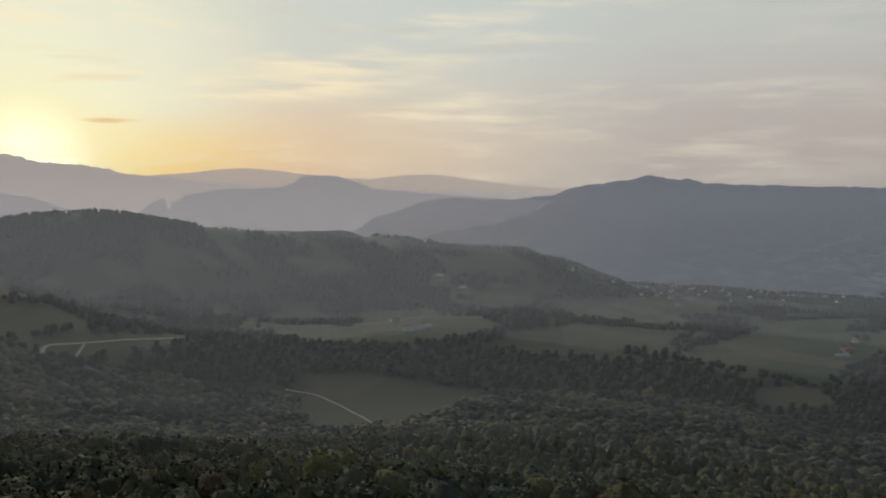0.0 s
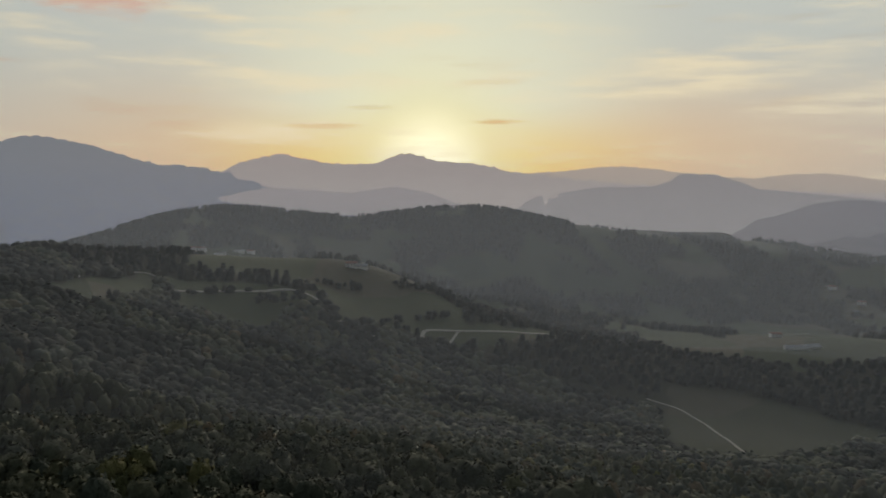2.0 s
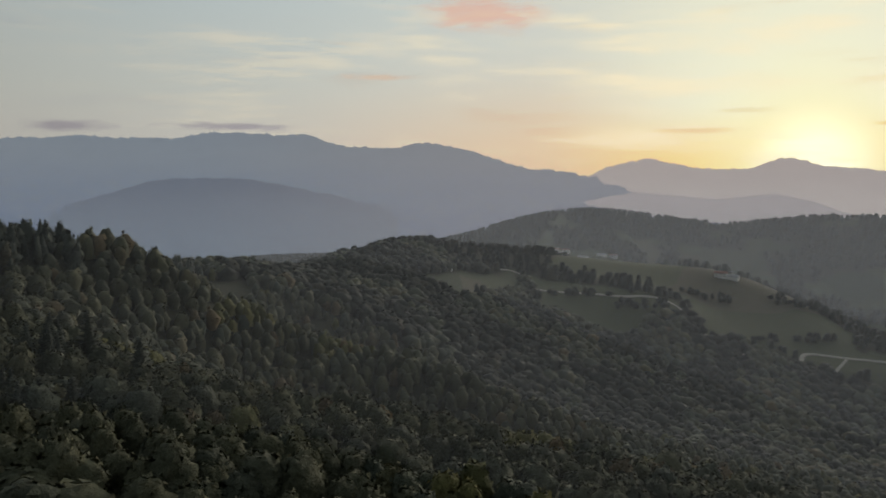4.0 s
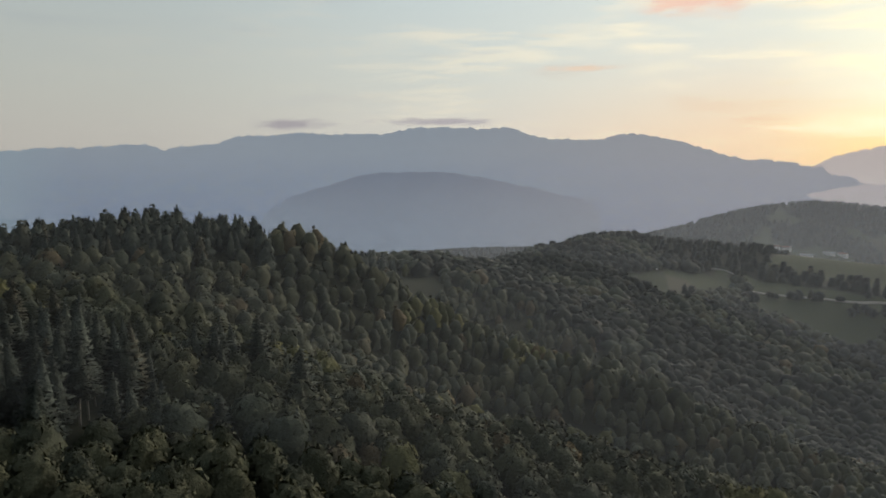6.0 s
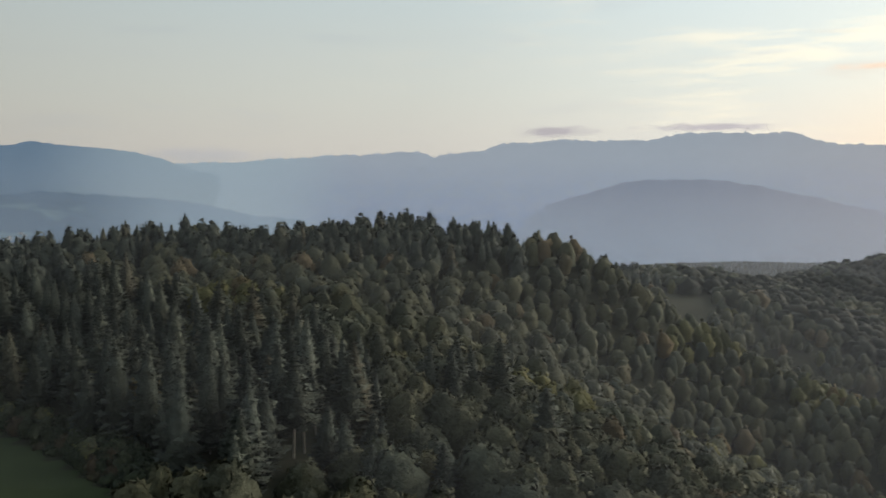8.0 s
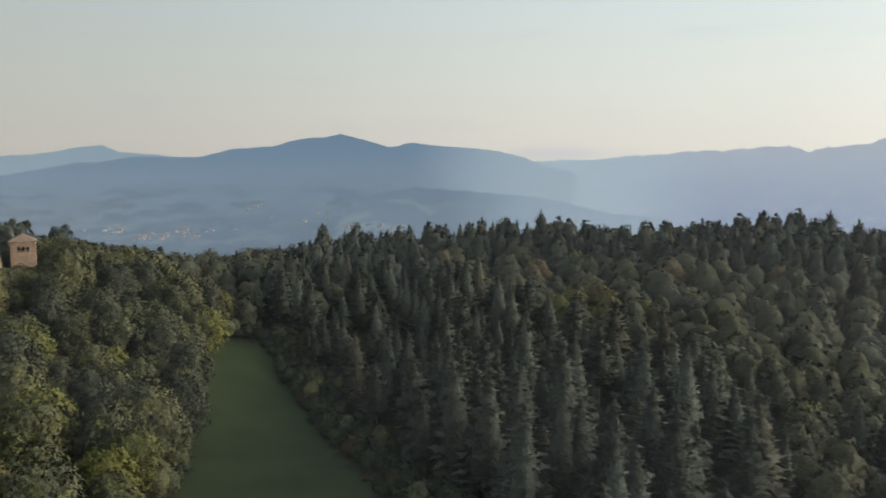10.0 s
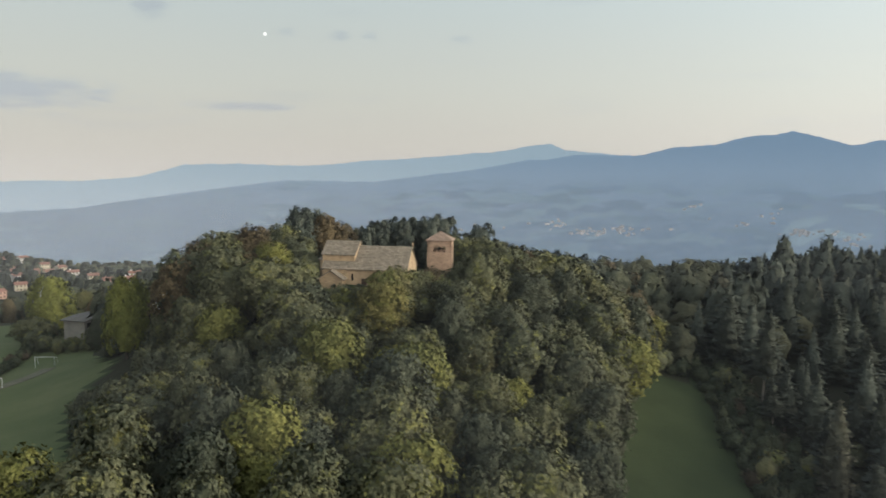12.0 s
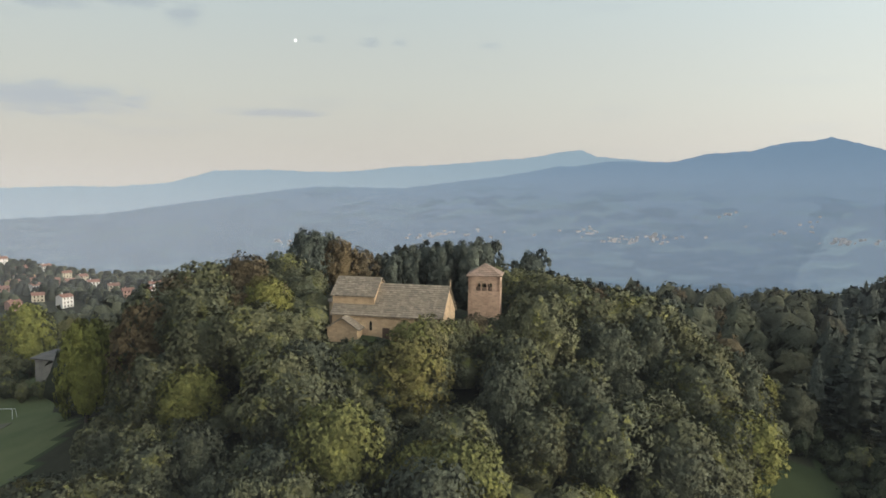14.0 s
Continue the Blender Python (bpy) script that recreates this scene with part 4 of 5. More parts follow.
oaks = []
for k, (wide, belly, point, leaf, words) in enumerate((
        (6.6, 0.34, 2.2, OAK, "olive-green oak tree on the wooded knoll"), (5.8, 0.30, 1.8, OAK, "slender olive-green oak on the wooded knoll"), (6.8, 0.38, 2.4, GOLD, "yellow-green broadleaf tree on the church knoll"),
        (7.2, 0.36, 2.0, OAK, "broad olive-green oak on the wooded knoll"), (5.4, 0.26, 1.6, SAGE, "grey-green willow-like tree on the wooded knoll"), (6.2, 0.34, 2.0, SAGE, "grey-green broadleaf tree on the wooded knoll"), (6.4, 0.40, 2.2, OAK, "olive-green oak tree on the wooded knoll"))):
    data = broad_crown(20 + k, 50, 3500, 0.056, belly, point)
    oaks.append(tree_thing("oak_tree", words, crown_mesh("oak_crown", data, leaf, 2.2, 7.6, wide * 1.12), trunk_mesh("oak_trunk", 8.6, 0.20, BARK, k), group="trees on the church knoll"))
kx, ky = nx[knoll], ny[knoll]
pick = np.argsort(np.hypot(kx + 185, ky + 10))[:240]
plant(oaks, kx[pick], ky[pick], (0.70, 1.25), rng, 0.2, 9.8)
ux, uy = scatter(-262, -150, -95, 20, 4.6, rng)
top = np.array([sight_cap(x, y) for x, y in zip(ux, uy)]) - ground_z(ux, uy)
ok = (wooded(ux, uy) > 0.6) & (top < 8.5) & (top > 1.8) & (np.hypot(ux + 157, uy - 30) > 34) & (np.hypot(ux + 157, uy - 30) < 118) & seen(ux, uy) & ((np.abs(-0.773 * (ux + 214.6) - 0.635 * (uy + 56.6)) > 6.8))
bushes = []
for k in range(4):
    data = broad_crown(90 + k, 20, 1100, 0.076, 0.40, 2.2)
    bushes.append(tree_thing("bush", "yellow-green bush on the church knoll" if k == 1 else "olive-green bush on the church knoll", crown_mesh("bush_crown", data, GOLD if k == 1 else OAK, 0.1, 4.4, 4.6), trunk_mesh("bush_trunk", 3.6, 0.10, BARK, 95 + k, 4, 0.3, 0.15), "bush", "bushes on the church knoll"))
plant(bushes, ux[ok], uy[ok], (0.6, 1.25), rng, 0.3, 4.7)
single = np.zeros(len(nx), bool)
single[np.flatnonzero(knoll)[pick]] = True

pines = []
for k, (wide, bare, blunt, leaf) in enumerate(((0.25, 0.10, 0.82, PINE), (0.22, 0.10, 0.95, PINE), (0.24, 0.12, 0.72, PINE), (0.19, 0.34, 0.80, PINE), (0.21, 0.30, 0.72, PINE), (0.22, 0.10, 1.0, FIR))):
    data = pine_crown(40 + k, 17, 9, wide, bare, 8, blunt)
    pines.append(tree_thing("conifer_tree", "tall bare-stemmed conifer beside the meadow" if bare > 0.2 else "grey-green fir beside the meadow" if leaf == FIR else "tall dark conifer beside the meadow", crown_mesh("conifer_crown", data, leaf, 0.0, 17.0, 17.0), trunk_mesh("conifer_trunk", 16.4, 0.17, PALE_BARK if bare > 0.2 else BARK, 60 + k, 0), group="conifers beside the meadow"))
ex, ey = nx[edge], ny[edge]
pick = np.argsort(dist[edge])[:230]
single[np.flatnonzero(edge)[pick]] = True
pick = pick[rng.rand(len(pick)) < 0.84]
plant(pines, ex[pick], ey[pick], (0.55, 1.12), rng, 0.2, 17.0)
for k, x, y, s in ((3, -234, 31, 1.0), (3, -237, 34, 1.05), (4, -232, 36, 0.95), (3, -219, 40, 1.0), (3, -222, 42, 0.92), (4, -229, 41, 1.05), (3, -226, 44, 0.97)):
    copy_thing(pines[k], pose(x, y, float(ground_z(x, y)) - 0.2, 0, 0, x * 31 % 360)).scale = (s, s, s)

rest = ~single & ((rng.rand(len(nx)) < np.where((nx < -430) & (ny < 110), 0.3, np.where(dist < 340, 0.8, 0.55))) | (dist < 230))
ends = np.hypot(nx + 157, ny - 30)
rest &= ~((ends < 140) & (nx > -200) & (ny < -40))
close, mid, outer = rest & (dist < 135), rest & (dist >= 135) & (dist < 230), rest & (dist >= 230)
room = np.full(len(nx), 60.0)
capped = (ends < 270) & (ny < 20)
room[capped] = [sight_cap(x, y) for x, y in zip(nx[capped], ny[capped])] - ground_z(nx[capped], ny[capped]) + 0.9
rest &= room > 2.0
close, mid, outer = close & rest, mid & rest, outer & rest
small_oaks = [mass_crown(100 + k, 7, 11, 270, 0.100, 0.26 + 0.035 * k, 1.4 + 0.18 * k, 0.30) for k in range(6)]
mid_oaks = [mass_crown(115 + k, 5, 8, 75, 0.135, 0.26 + 0.035 * k, 1.4 + 0.18 * k, 0.32) for k in range(6)]
tiny_oaks = [mass_crown(110 + k, 3, 6, 14, 0.22, 0.26 + 0.04 * k, 1.4 + 0.2 * k, 0.30) for k in range(5)]
small_pines = [pine_crown(120 + k, 12, 8, 0.21 + 0.02 * k, 0.08, 5, 0.75) for k in range(3)]
tiny_pines = [pine_crown(130 + k, 9, 6, 0.23 + 0.02 * k, 0.06, 3, 0.70) for k in range(3)]
bluff_pines = [mass_crown(135 + k, 7, 7, 130, 0.17, 0.30, 1.25, 0.26) for k in range(4)]
tone = waves(nx, ny, 23, 4.0) + 0.5 * waves(nx, ny, 9, 1.0)
for flag, broad, slim, words in ((close, small_oaks, small_pines, "close"), (mid, mid_oaks, small_pines, "mid"), (outer, tiny_oaks, tiny_pines, "outer")):
    for leaf, low, high_tone, label in ((HILL_OAK, -9, 0.25, "dull green broadleaf wood on the hillside"), (HILL_SAGE, 0.25, 0.62, "grey-green broadleaf wood on the hillside"), (HILL_GOLD, 0.62, 9, "olive-yellow broadleaf wood on the hillside")):
        k = flag & ~is_pine & (tone >= low) & (tone < high_tone)
        n = int(k.sum())
        wide = rng.triangular(4.4, 6.6, 9.2, n) * (1.0 if words == "close" else 1.08)
        woodland("broadleaf_wood", label, broad, [leaf] * 2, nx[k], ny[k], np.minimum(wide ** 0.6 * rng.uniform(2.2, 3.5, n), room[k]), wide, rng, 0.9)
    k = flag & is_pine
    blunt = k & (np.mod(np.arange(len(nx)), 5) < 3) & (words != "close")
    n = int((k & ~blunt).sum())
    h = np.minimum(rng.uniform(9.0, 15.5, n), np.maximum(room[k & ~blunt], 4.0) * rng.uniform(0.72, 1.12, n))
    woodland("conifer_wood", "dark conifer wood along the hill crest", slim, [PINE, PINE], nx[k & ~blunt], ny[k & ~blunt], h, h * rng.uniform(0.95, 1.3, n), rng)
    n = int(blunt.sum())
    h = np.minimum(rng.uniform(10.0, 16.0, n), np.maximum(room[blunt], 4.0) * rng.uniform(0.72, 1.12, n))
    woodland("conifer_wood", "dark round-topped pines along the hill crest", bluff_pines, [PINE, PINE], nx[blunt], ny[blunt], h, rng.uniform(5.8, 8.0, n), rng)

# undergrowth that closes the knoll between its trees
qx, qy = scatter(-268, -146, -135, 48, 3.6, rng)
top = np.array([sight_cap(x, y) for x, y in zip(qx, qy)]) - ground_z(qx, qy)
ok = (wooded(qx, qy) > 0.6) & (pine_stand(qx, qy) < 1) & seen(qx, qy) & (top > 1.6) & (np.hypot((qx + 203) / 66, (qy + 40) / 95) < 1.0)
qx, qy, top = qx[ok], qy[ok], top[ok]
n = len(qx)
woodland("undergrowth", "tangled olive undergrowth between the knoll trees", [mass_crown(145 + k, 4, 7, 90, 0.13, 0.42, 2.2, 0.2, 0.20) for k in range(3)], [OAK, OAK], qx, qy, np.minimum(rng.uniform(2.4, 4.6, n), top), rng.uniform(3.4, 5.4, n), rng, -0.1)

# the wood under the flight and behind its start
wx, wy = scatter(-150, 90, -150, 110, 8.0, rng)
ok = (open_ground(wx, wy) < 0.5) & ((from_lane(wx, wy) <= 20) | ~seen(wx, wy)) & (np.hypot(wx + 157, wy - 30) > 25)
n = int(ok.sum())
woodland("broadleaf_wood", "dull green broadleaf wood on the hilltop", mid_oaks, [HILL_OAK, HILL_OAK], wx[ok], wy[ok], rng.uniform(6.0, 9.0, n), rng.uniform(10, 13, n), rng, 0.9)

# scrub along the meadow edges
sx, sy = scatter(-300, -150, -60, 90, 2.1, rng)
rim = sum(within(sx + 9 * math.cos(a), sy + 9 * math.sin(a), [MEADOW]) for a in np.arange(0, 6.28, 0.6))
ok = (rim > 0.5) & (open_ground(sx, sy) < 0.15) & (sx < -190)
sx, sy = sx[ok], sy[ok]
scrub = [mass_crown(140 + k, 4, 6, 190, 0.125, 0.42, 2.0, 0.3, 0.22) for k in range(3)]
woodland("scrub_hedge", "grey-green scrub along the meadow edge", scrub, [SCRUB, SCRUB], sx, sy, rng.uniform(1.0, 3.6, len(sx)), rng.uniform(1.8, 4.0, len(sx)), rng, 0.2)

# woods and hedges of the valley
fx, fy = scatter(-800, 700, 200, 900, 8.5, rng)
ok = (wooded(fx, fy) > 0.6) & (from_lane(fx, fy) >= 455) & (from_lane(fx, fy) < 860) & seen(fx, fy)
fx, fy = fx[ok], fy[ok]
low_trees = [mass_crown(170 + k, 3, 5, 8, 0.24, 0.30 + 0.04 * k, 1.4 + 0.2 * k, 0.28) for k in range(5)]
stand_tone = waves(fx, fy, 47, 2.0) + 0.6 * waves(fx, fy, 15, 5.0)
for leaf, low, high_tone, label in ((WOODS, -9, 0.15, "dark broadleaf wood on the lower slope"), (HILL_SAGE, 0.15, 0.45, "grey-green broadleaf wood on the lower slope"), (HILL_OAK, 0.45, 9, "dull olive broadleaf wood on the lower slope")):
    k = (stand_tone >= low) & (stand_tone < high_tone)
    n = int(k.sum())
    wide = rng.triangular(8.0, 13.0, 19.0, n)
    woodland("broadleaf_wood", label, low_trees, [leaf] * 2, fx[k], fy[k], wide ** 0.5 * rng.uniform(2.0, 3.3, n), wide, rng, 0.6)
fx, fy = scatter(-2000, 1500, 380, 2700, 15.5, rng)
ok = (wooded(fx, fy) > 0.6) & (from_lane(fx, fy) >= 860) & (from_lane(fx, fy) < 2700) & seen(fx, fy)
fx, fy = fx[ok], fy[ok]
far_trees = [mass_crown(150 + k, 2, 5, 0, 0.2, 0.36, 1.8, 0.2) for k in range(5)]
n = len(fx)
woodland("valley_wood", "dark woods and hedges between the valley fields", far_trees, [WOODS, WOODS], fx, fy, rng.uniform(9, 16, n), rng.uniform(14, 21, n), rng, 1.0)
bx, by = scatter(-1200, -100, -1150, 380, 14.0, rng)
ok = (from_lane(bx, by) >= 455) & (waves(bx, by, 60, 1.0) > 0.0) & (bx < -450 + 0.25 * np.abs(by))
n = int(ok.sum())
woodland("valley_wood", "hazy woods beyond the wooded hill", far_trees, [WOODS, WOODS], bx[ok], by[ok], rng.uniform(8, 13, n), rng.uniform(13, 18, n), rng, 0.5)
vx, vy = scatter(-560, -180, -1080, -270, 10.0, rng)
clear = np.full(vx.shape, True)
for _, hx, hy in VILLAGE:
    away, across = -(0.2 * (vx - hx) + 0.98 * (vy - hy)), 0.98 * (vx - hx) - 0.2 * (vy - hy)
    clear &= ~((np.abs(across) < 14) & (away > -45) & (away < 10))
ok = (waves(vx, vy, 33, 6.0) > -0.5) & (open_ground(vx, vy) < 0.5) & (from_lane(vx, vy) > 300) & clear
n = int(ok.sum())
woodland("garden_trees", "grey-green trees of the village gardens", [mass_crown(180 + k, 3, 6, 10, 0.18, 0.36, 1.9) for k in range(4)], [HILL_SAGE, HILL_SAGE], vx[ok], vy[ok], rng.uniform(5, 9, n), rng.uniform(7, 11, n), rng, -0.3)

# a clump of pines on the saddle, the dark copse on the spur, and a hedge beside the sports field
cx, cy = scatter(-585, -505, 205, 268, 5.5, rng)
ok = inside(cx, cy, [(-545, 236, 26, 14, 150)]) > 0.5
n = int(ok.sum())
h = rng.uniform(11, 15, n)
woodland("conifer_wood", "small dark pine clump on the saddle", tiny_pines, [PINE, PINE], cx[ok], cy[ok], h, h * 1.3, rng)
cx, cy = scatter(-930, -780, 580, 720, 8.0, rng)
ok = inside(cx, cy, [(-852, 648, 52, 34, 120)]) > 0.4
n = int(ok.sum())
woodland("broadleaf_wood", "dark round copse on the far spur", tiny_oaks, [WOODS, WOODS], cx[ok], cy[ok], rng.uniform(11, 15, n), rng.uniform(11, 15, n), rng, -0.5)
run = np.linspace(0, 1, 60)
hx, hy = np.interp(run, [0, 0.6, 1], [-164, -184, -199]) + rng.normal(0, 0.7, 60), np.interp(run, [0, 0.6, 1], [-116, -155, -179]) + rng.normal(0, 0.7, 60)
woodland("scrub_hedge", "low dark hedge beside the sports field", scrub, [SCRUB, SCRUB], hx, hy, rng.uniform(1.2, 2.4, 60), rng.uniform(1.8, 3.0, 60), rng, -0.1)

# hedgerows and small copses between the fields
for line, deep in (([(-575, 728), (-567, 800)], 8), ([(-626, 903), (-600, 925), (-582, 947)], 9), ([(-558, 1010), (-541, 1063)], 12), ([(-708, 572), (-740, 650), (-774, 734)], 8), ([(-665, 680), (-602, 752), (-594, 850)], 4),
                   ([(-644, 590), (-633, 627), (-590, 655)], 12), ([(-506, 862), (-459, 1001)], 6), ([(261, 1422), (360, 1450), (444, 1484)], 26), ([(731, 1766), (830, 1810), (944, 1862)], 24), ([(386, 1228), (500, 1400), (634, 1585)], 14),
                   ([(-206, 1127), (-140, 1110), (-66, 1101)], 22), ([(-180, 1000), (-100, 1025), (60, 925)], 10), ([(330, 1090), (480, 970), (660, 1200)], 8)):
    a = np.array(line, float)
    long = np.hypot(*np.diff(a, axis=0).T).sum()
    n = int(long * deep / 45) + 4
    t = rng.rand(n) * (len(a) - 1)
    hx, hy = np.interp(t, np.arange(len(a)), a[:, 0]) + rng.normal(0, deep * 0.5, n), np.interp(t, np.arange(len(a)), a[:, 1]) + rng.normal(0, deep * 0.5, n)
    woodland("hedgerow", "dark hedge trees between the valley fields", tiny_oaks, [WOODS, WOODS], hx, hy, rng.uniform(5, 10, n), rng.uniform(6, 11, n), rng, -0.3)


# ---------------------------------------------------------------- building helpers
def prism(bm, outline, y0, y1):
    """Extrude an outline of (x, z) from y0 to y1."""
    front = [bm.verts.new((x, y0, z)) for x, z in outline]
    back = [bm.verts.new((x, y1, z)) for x, z in outline]
    n = len(outline)
    bm.faces.new(front)
    bm.faces.new(back[::-1])
    for a in range(n):
        b = (a + 1) % n
        bm.faces.new((front[b], front[a], back[a], back[b]))


def box(bm, x0, x1, y0, y1, z0, z1):
    prism(bm, [(x0, z0), (x1, z0), (x1, z1), (x0, z1)], y0, y1)


def solid(name, bm, mats, parent, label="", bevel=0.0):
    bmesh.ops.recalc_face_normals(bm, faces=bm.faces)
    if bevel:
        bmesh.ops.bevel(bm, geom=bm.edges[:], offset=bevel, segments=1, affect="EDGES")
    me = bpy.data.meshes.new(name)
    bm.to_mesh(me)
    bm.free()
    for m in mats if isinstance(mats, list) else [mats]:
        me.materials.append(m)
    return part(name, me, parent, label)


def masonry(name, a, b, joint, size, wear=0.4):
    """Coursed rubble stone."""
    m, n = material(name)
    at = n.add("ShaderNodeTexCoord").outputs["Object"]
    flat = n.add("ShaderNodeSeparateXYZ", {0: at})
    along = n.math("ADD", flat.outputs[0], n.math("MULTIPLY", flat.outputs[1], 1.0))
    uv = n.add("ShaderNodeCombineXYZ", {0: along, 1: flat.outputs[2]}).outputs[0]
    uv = n.vec("ADD", uv, n.vec("MULTIPLY", n.noise(at, 1.2, 2.0, 0.5, "Color"), (0.06, 0.06, 0)))
    wall = n.add("ShaderNodeTexBrick", {"Vector": uv, "Scale": 1.0, "Brick Width": size * 2.2, "Row Height": size, "Mortar Size": 0.018, "Mortar Smooth": 0.5, "Bias": 0.0, "Color1": (*a, 1), "Color2": (*b, 1), "Mortar": (*joint, 1)})
    stain = n.noise(n.vec("MULTIPLY", at, (1, 1, 0.35)), 0.7, 5.0)
    c = n.mix(n.math("MULTIPLY", n.span(stain, 0.4, 0.75), wear), wall.outputs["Color"], tuple(v * 0.5 for v in a))
    finish(n, c, 0.92, n.math("ADD", wall.outputs["Fac"], n.noise(at, 9.0, 4.0)), -0.015, 0.1)
    return m


STONE = masonry("church_stone", (0.53, 0.39, 0.245), (0.37, 0.27, 0.175), (0.44, 0.35, 0.25), 0.26, 0.6)
TOWER_STONE = masonry("tower_stone", (0.42, 0.29, 0.21), (0.28, 0.20, 0.145), (0.34, 0.265, 0.20), 0.24, 0.5)
SLATE = masonry("roof_slabs", (0.30, 0.252, 0.19), (0.175, 0.15, 0.118), (0.11, 0.098, 0.08), 0.22, 0.5)
DARK = plain("dark_opening", (0.012, 0.011, 0.010), (0.02, 0.018, 0.016), 2.0)
WOOD = plain("old_door_wood", (0.060, 0.040, 0.028), (0.095, 0.066, 0.046), 2.4, 0.8)
TILE = plain("terracotta_tiles", (0.20, 0.105, 0.08), (0.27, 0.15, 0.115), 0.8, 0.9, 0.05)
GREY_ROOF = plain("grey_roof_sheet", (0.22, 0.22, 0.22), (0.32, 0.32, 0.32), 0.7, 0.7)
PLASTERS = [plain("cream_plaster", (0.46, 0.41, 0.31), (0.54, 0.48, 0.37), 0.5), plain("ochre_plaster", (0.50, 0.39, 0.18), (0.56, 0.45, 0.24), 0.5),
            plain("pink_plaster", (0.42, 0.26, 0.21), (0.48, 0.31, 0.25), 0.5), plain("white_plaster", (0.66, 0.64, 0.60), (0.74, 0.72, 0.68), 0.5)]
GRAVEL = plain("pale_gravel", (0.21, 0.195, 0.165), (0.28, 0.265, 0.225), 0.6, 0.95, 0.03)
STEEL = plain("white_painted_steel", (0.62, 0.62, 0.60), (0.72, 0.72, 0.70), 3.0, 0.5)


def gable_roof(name, parent, mat, x0, x1, half, eave, ridge, thick=0.16, courses=7, lap=0.05, label=""):
    """Two slopes along x, each of overlapping slab courses that are parts of their own."""
    made = []
    for side in (-1, 1):
        for c in range(courses):
            bm = bmesh.new()
            a, b = c / courses, (c + 1) / courses
            ya, yb = half * (1 - a), half * (1 - b)
            za, zb = eave + (ridge - eave) * a, eave + (ridge - eave) * b
            pts = [(ya + 0.06, za + lap), (yb, zb + lap * 0.2), (yb, zb - thick), (ya + 0.06, za - thick + 0.02)]
            v = [[bm.verts.new((x, side * y, z)) for y, z in pts] for x in (x0, x1)]
            bm.faces.new(v[0])
            bm.faces.new(v[1][::-1])
            for k in range(4):
                n = (k + 1) % 4
                bm.faces.new((v[0][n], v[0][k], v[1][k], v[1][n]))
            made.append(solid(name, bm, mat, parent, label))
    return made


def gable_walls(bm, x0, x1, half, eave, ridge, base=-1.5):
    prism_x = [(-half, base), (half, base), (half, eave), (0, ridge), (-half, eave)]
    a = [bm.verts.new((x0, y, z)) for y, z in prism_x]
    b = [bm.verts.new((x1, y, z)) for y, z in prism_x]
    bm.faces.new(a)
    bm.faces.new(b[::-1])
    for k in range(5):
        n = (k + 1) % 5
        bm.faces.new((a[n], a[k], b[k], b[n]))


def arch(cx, z0, spring, r, steps=7):
    return [(cx - r, z0), (cx + r, z0)] + [(cx + r * math.cos(math.pi * s / steps), spring + r * math.sin(math.pi * s / steps)) for s in range(steps + 1)]


# ---------------------------------------------------------------- the church on the knoll
def build_church():
    c = tagged(new("church"), "old stone church with weathered slab roofs on the knoll", "church")
    bm = bmesh.new()
    gable_walls(bm, -7.3, 7.3, 3.65, 3.4, 6.75)
    solid("nave_wall", bm, STONE, c, "warm beige coursed stone walls")
    gable_roof("roof_course", c, SLATE, -7.45, 7.5, 3.95, 3.32, 7.0, courses=16, lap=0.025, label="course of grey-brown stone slabs")
    bm = bmesh.new()
    gable_walls(bm, -7.6, -1.9, 2.75, 5.75, 7.5)
    solid("choir_wall", bm, STONE, c)
    gable_roof("roof_course", c, SLATE, -7.8, -1.7, 3.05, 5.62, 7.75, courses=12, lap=0.025, label="course of grey-brown stone slabs")
    bm = bmesh.new()
    ring = [(-7.3 - 1.7 * math.cos(a), 2.0 * math.sin(a)) for a in np.linspace(-1.57, 1.57, 10)]
    low, top = [bm.verts.new((x, y, -1.5)) for x, y in ring], [bm.verts.new((x, y, 4.6)) for x, y in ring]
    for k in range(9):
        bm.faces.new((low[k], low[k + 1], top[k + 1], top[k]))
    bm.faces.new(top)
    solid("apse_wall", bm, STONE, c)
    bm = bmesh.new()
    tip = bm.verts.new((-7.3, 0, 5.7))
    rim = [bm.verts.new((-7.3 - 1.95 * math.cos(a), 2.25 * math.sin(a), 4.55)) for a in np.linspace(-1.57, 1.57, 10)]
    under = [bm.verts.new((v.co.x, v.co.y, 4.4)) for v in rim]
    for k in range(9):
        bm.faces.new((rim[k], rim[k + 1], tip))
        bm.faces.new((under[k], under[k + 1], rim[k + 1], rim[k]))
    solid("apse_roof", bm, SLATE, c)
    # side chapel towards the slope
    bm = bmesh.new()
    face = [(-7.2, -1.5), (-3.2, -1.5), (-3.2, 1.75), (-5.2, 3.05), (-7.2, 1.75)]
    prism(bm, face, -5.6, -3.62)
    solid("chapel_wall", bm, STONE, c, "gabled ochre stone side chapel")
    for side in (-1, 1):
        bm = bmesh.new()
        prism(bm, [(-5.2, 3.08), (-5.2 + side * 2.35, 1.56), (-5.2 + side * 2.35, 1.72), (-5.2, 3.27)], -5.9, -3.60)
        solid("chapel_roof", bm, SLATE, c)
    bm = bmesh.new()
    box(bm, -0.48, 0.48, -3.70, -3.60, -0.3, 1.75)
    door = solid("door", bm, WOOD, c, "dark old plank door")
    bm = bmesh.new()
    box(bm, -0.62, -0.48, -3.74, -3.60, -0.3, 1.9)
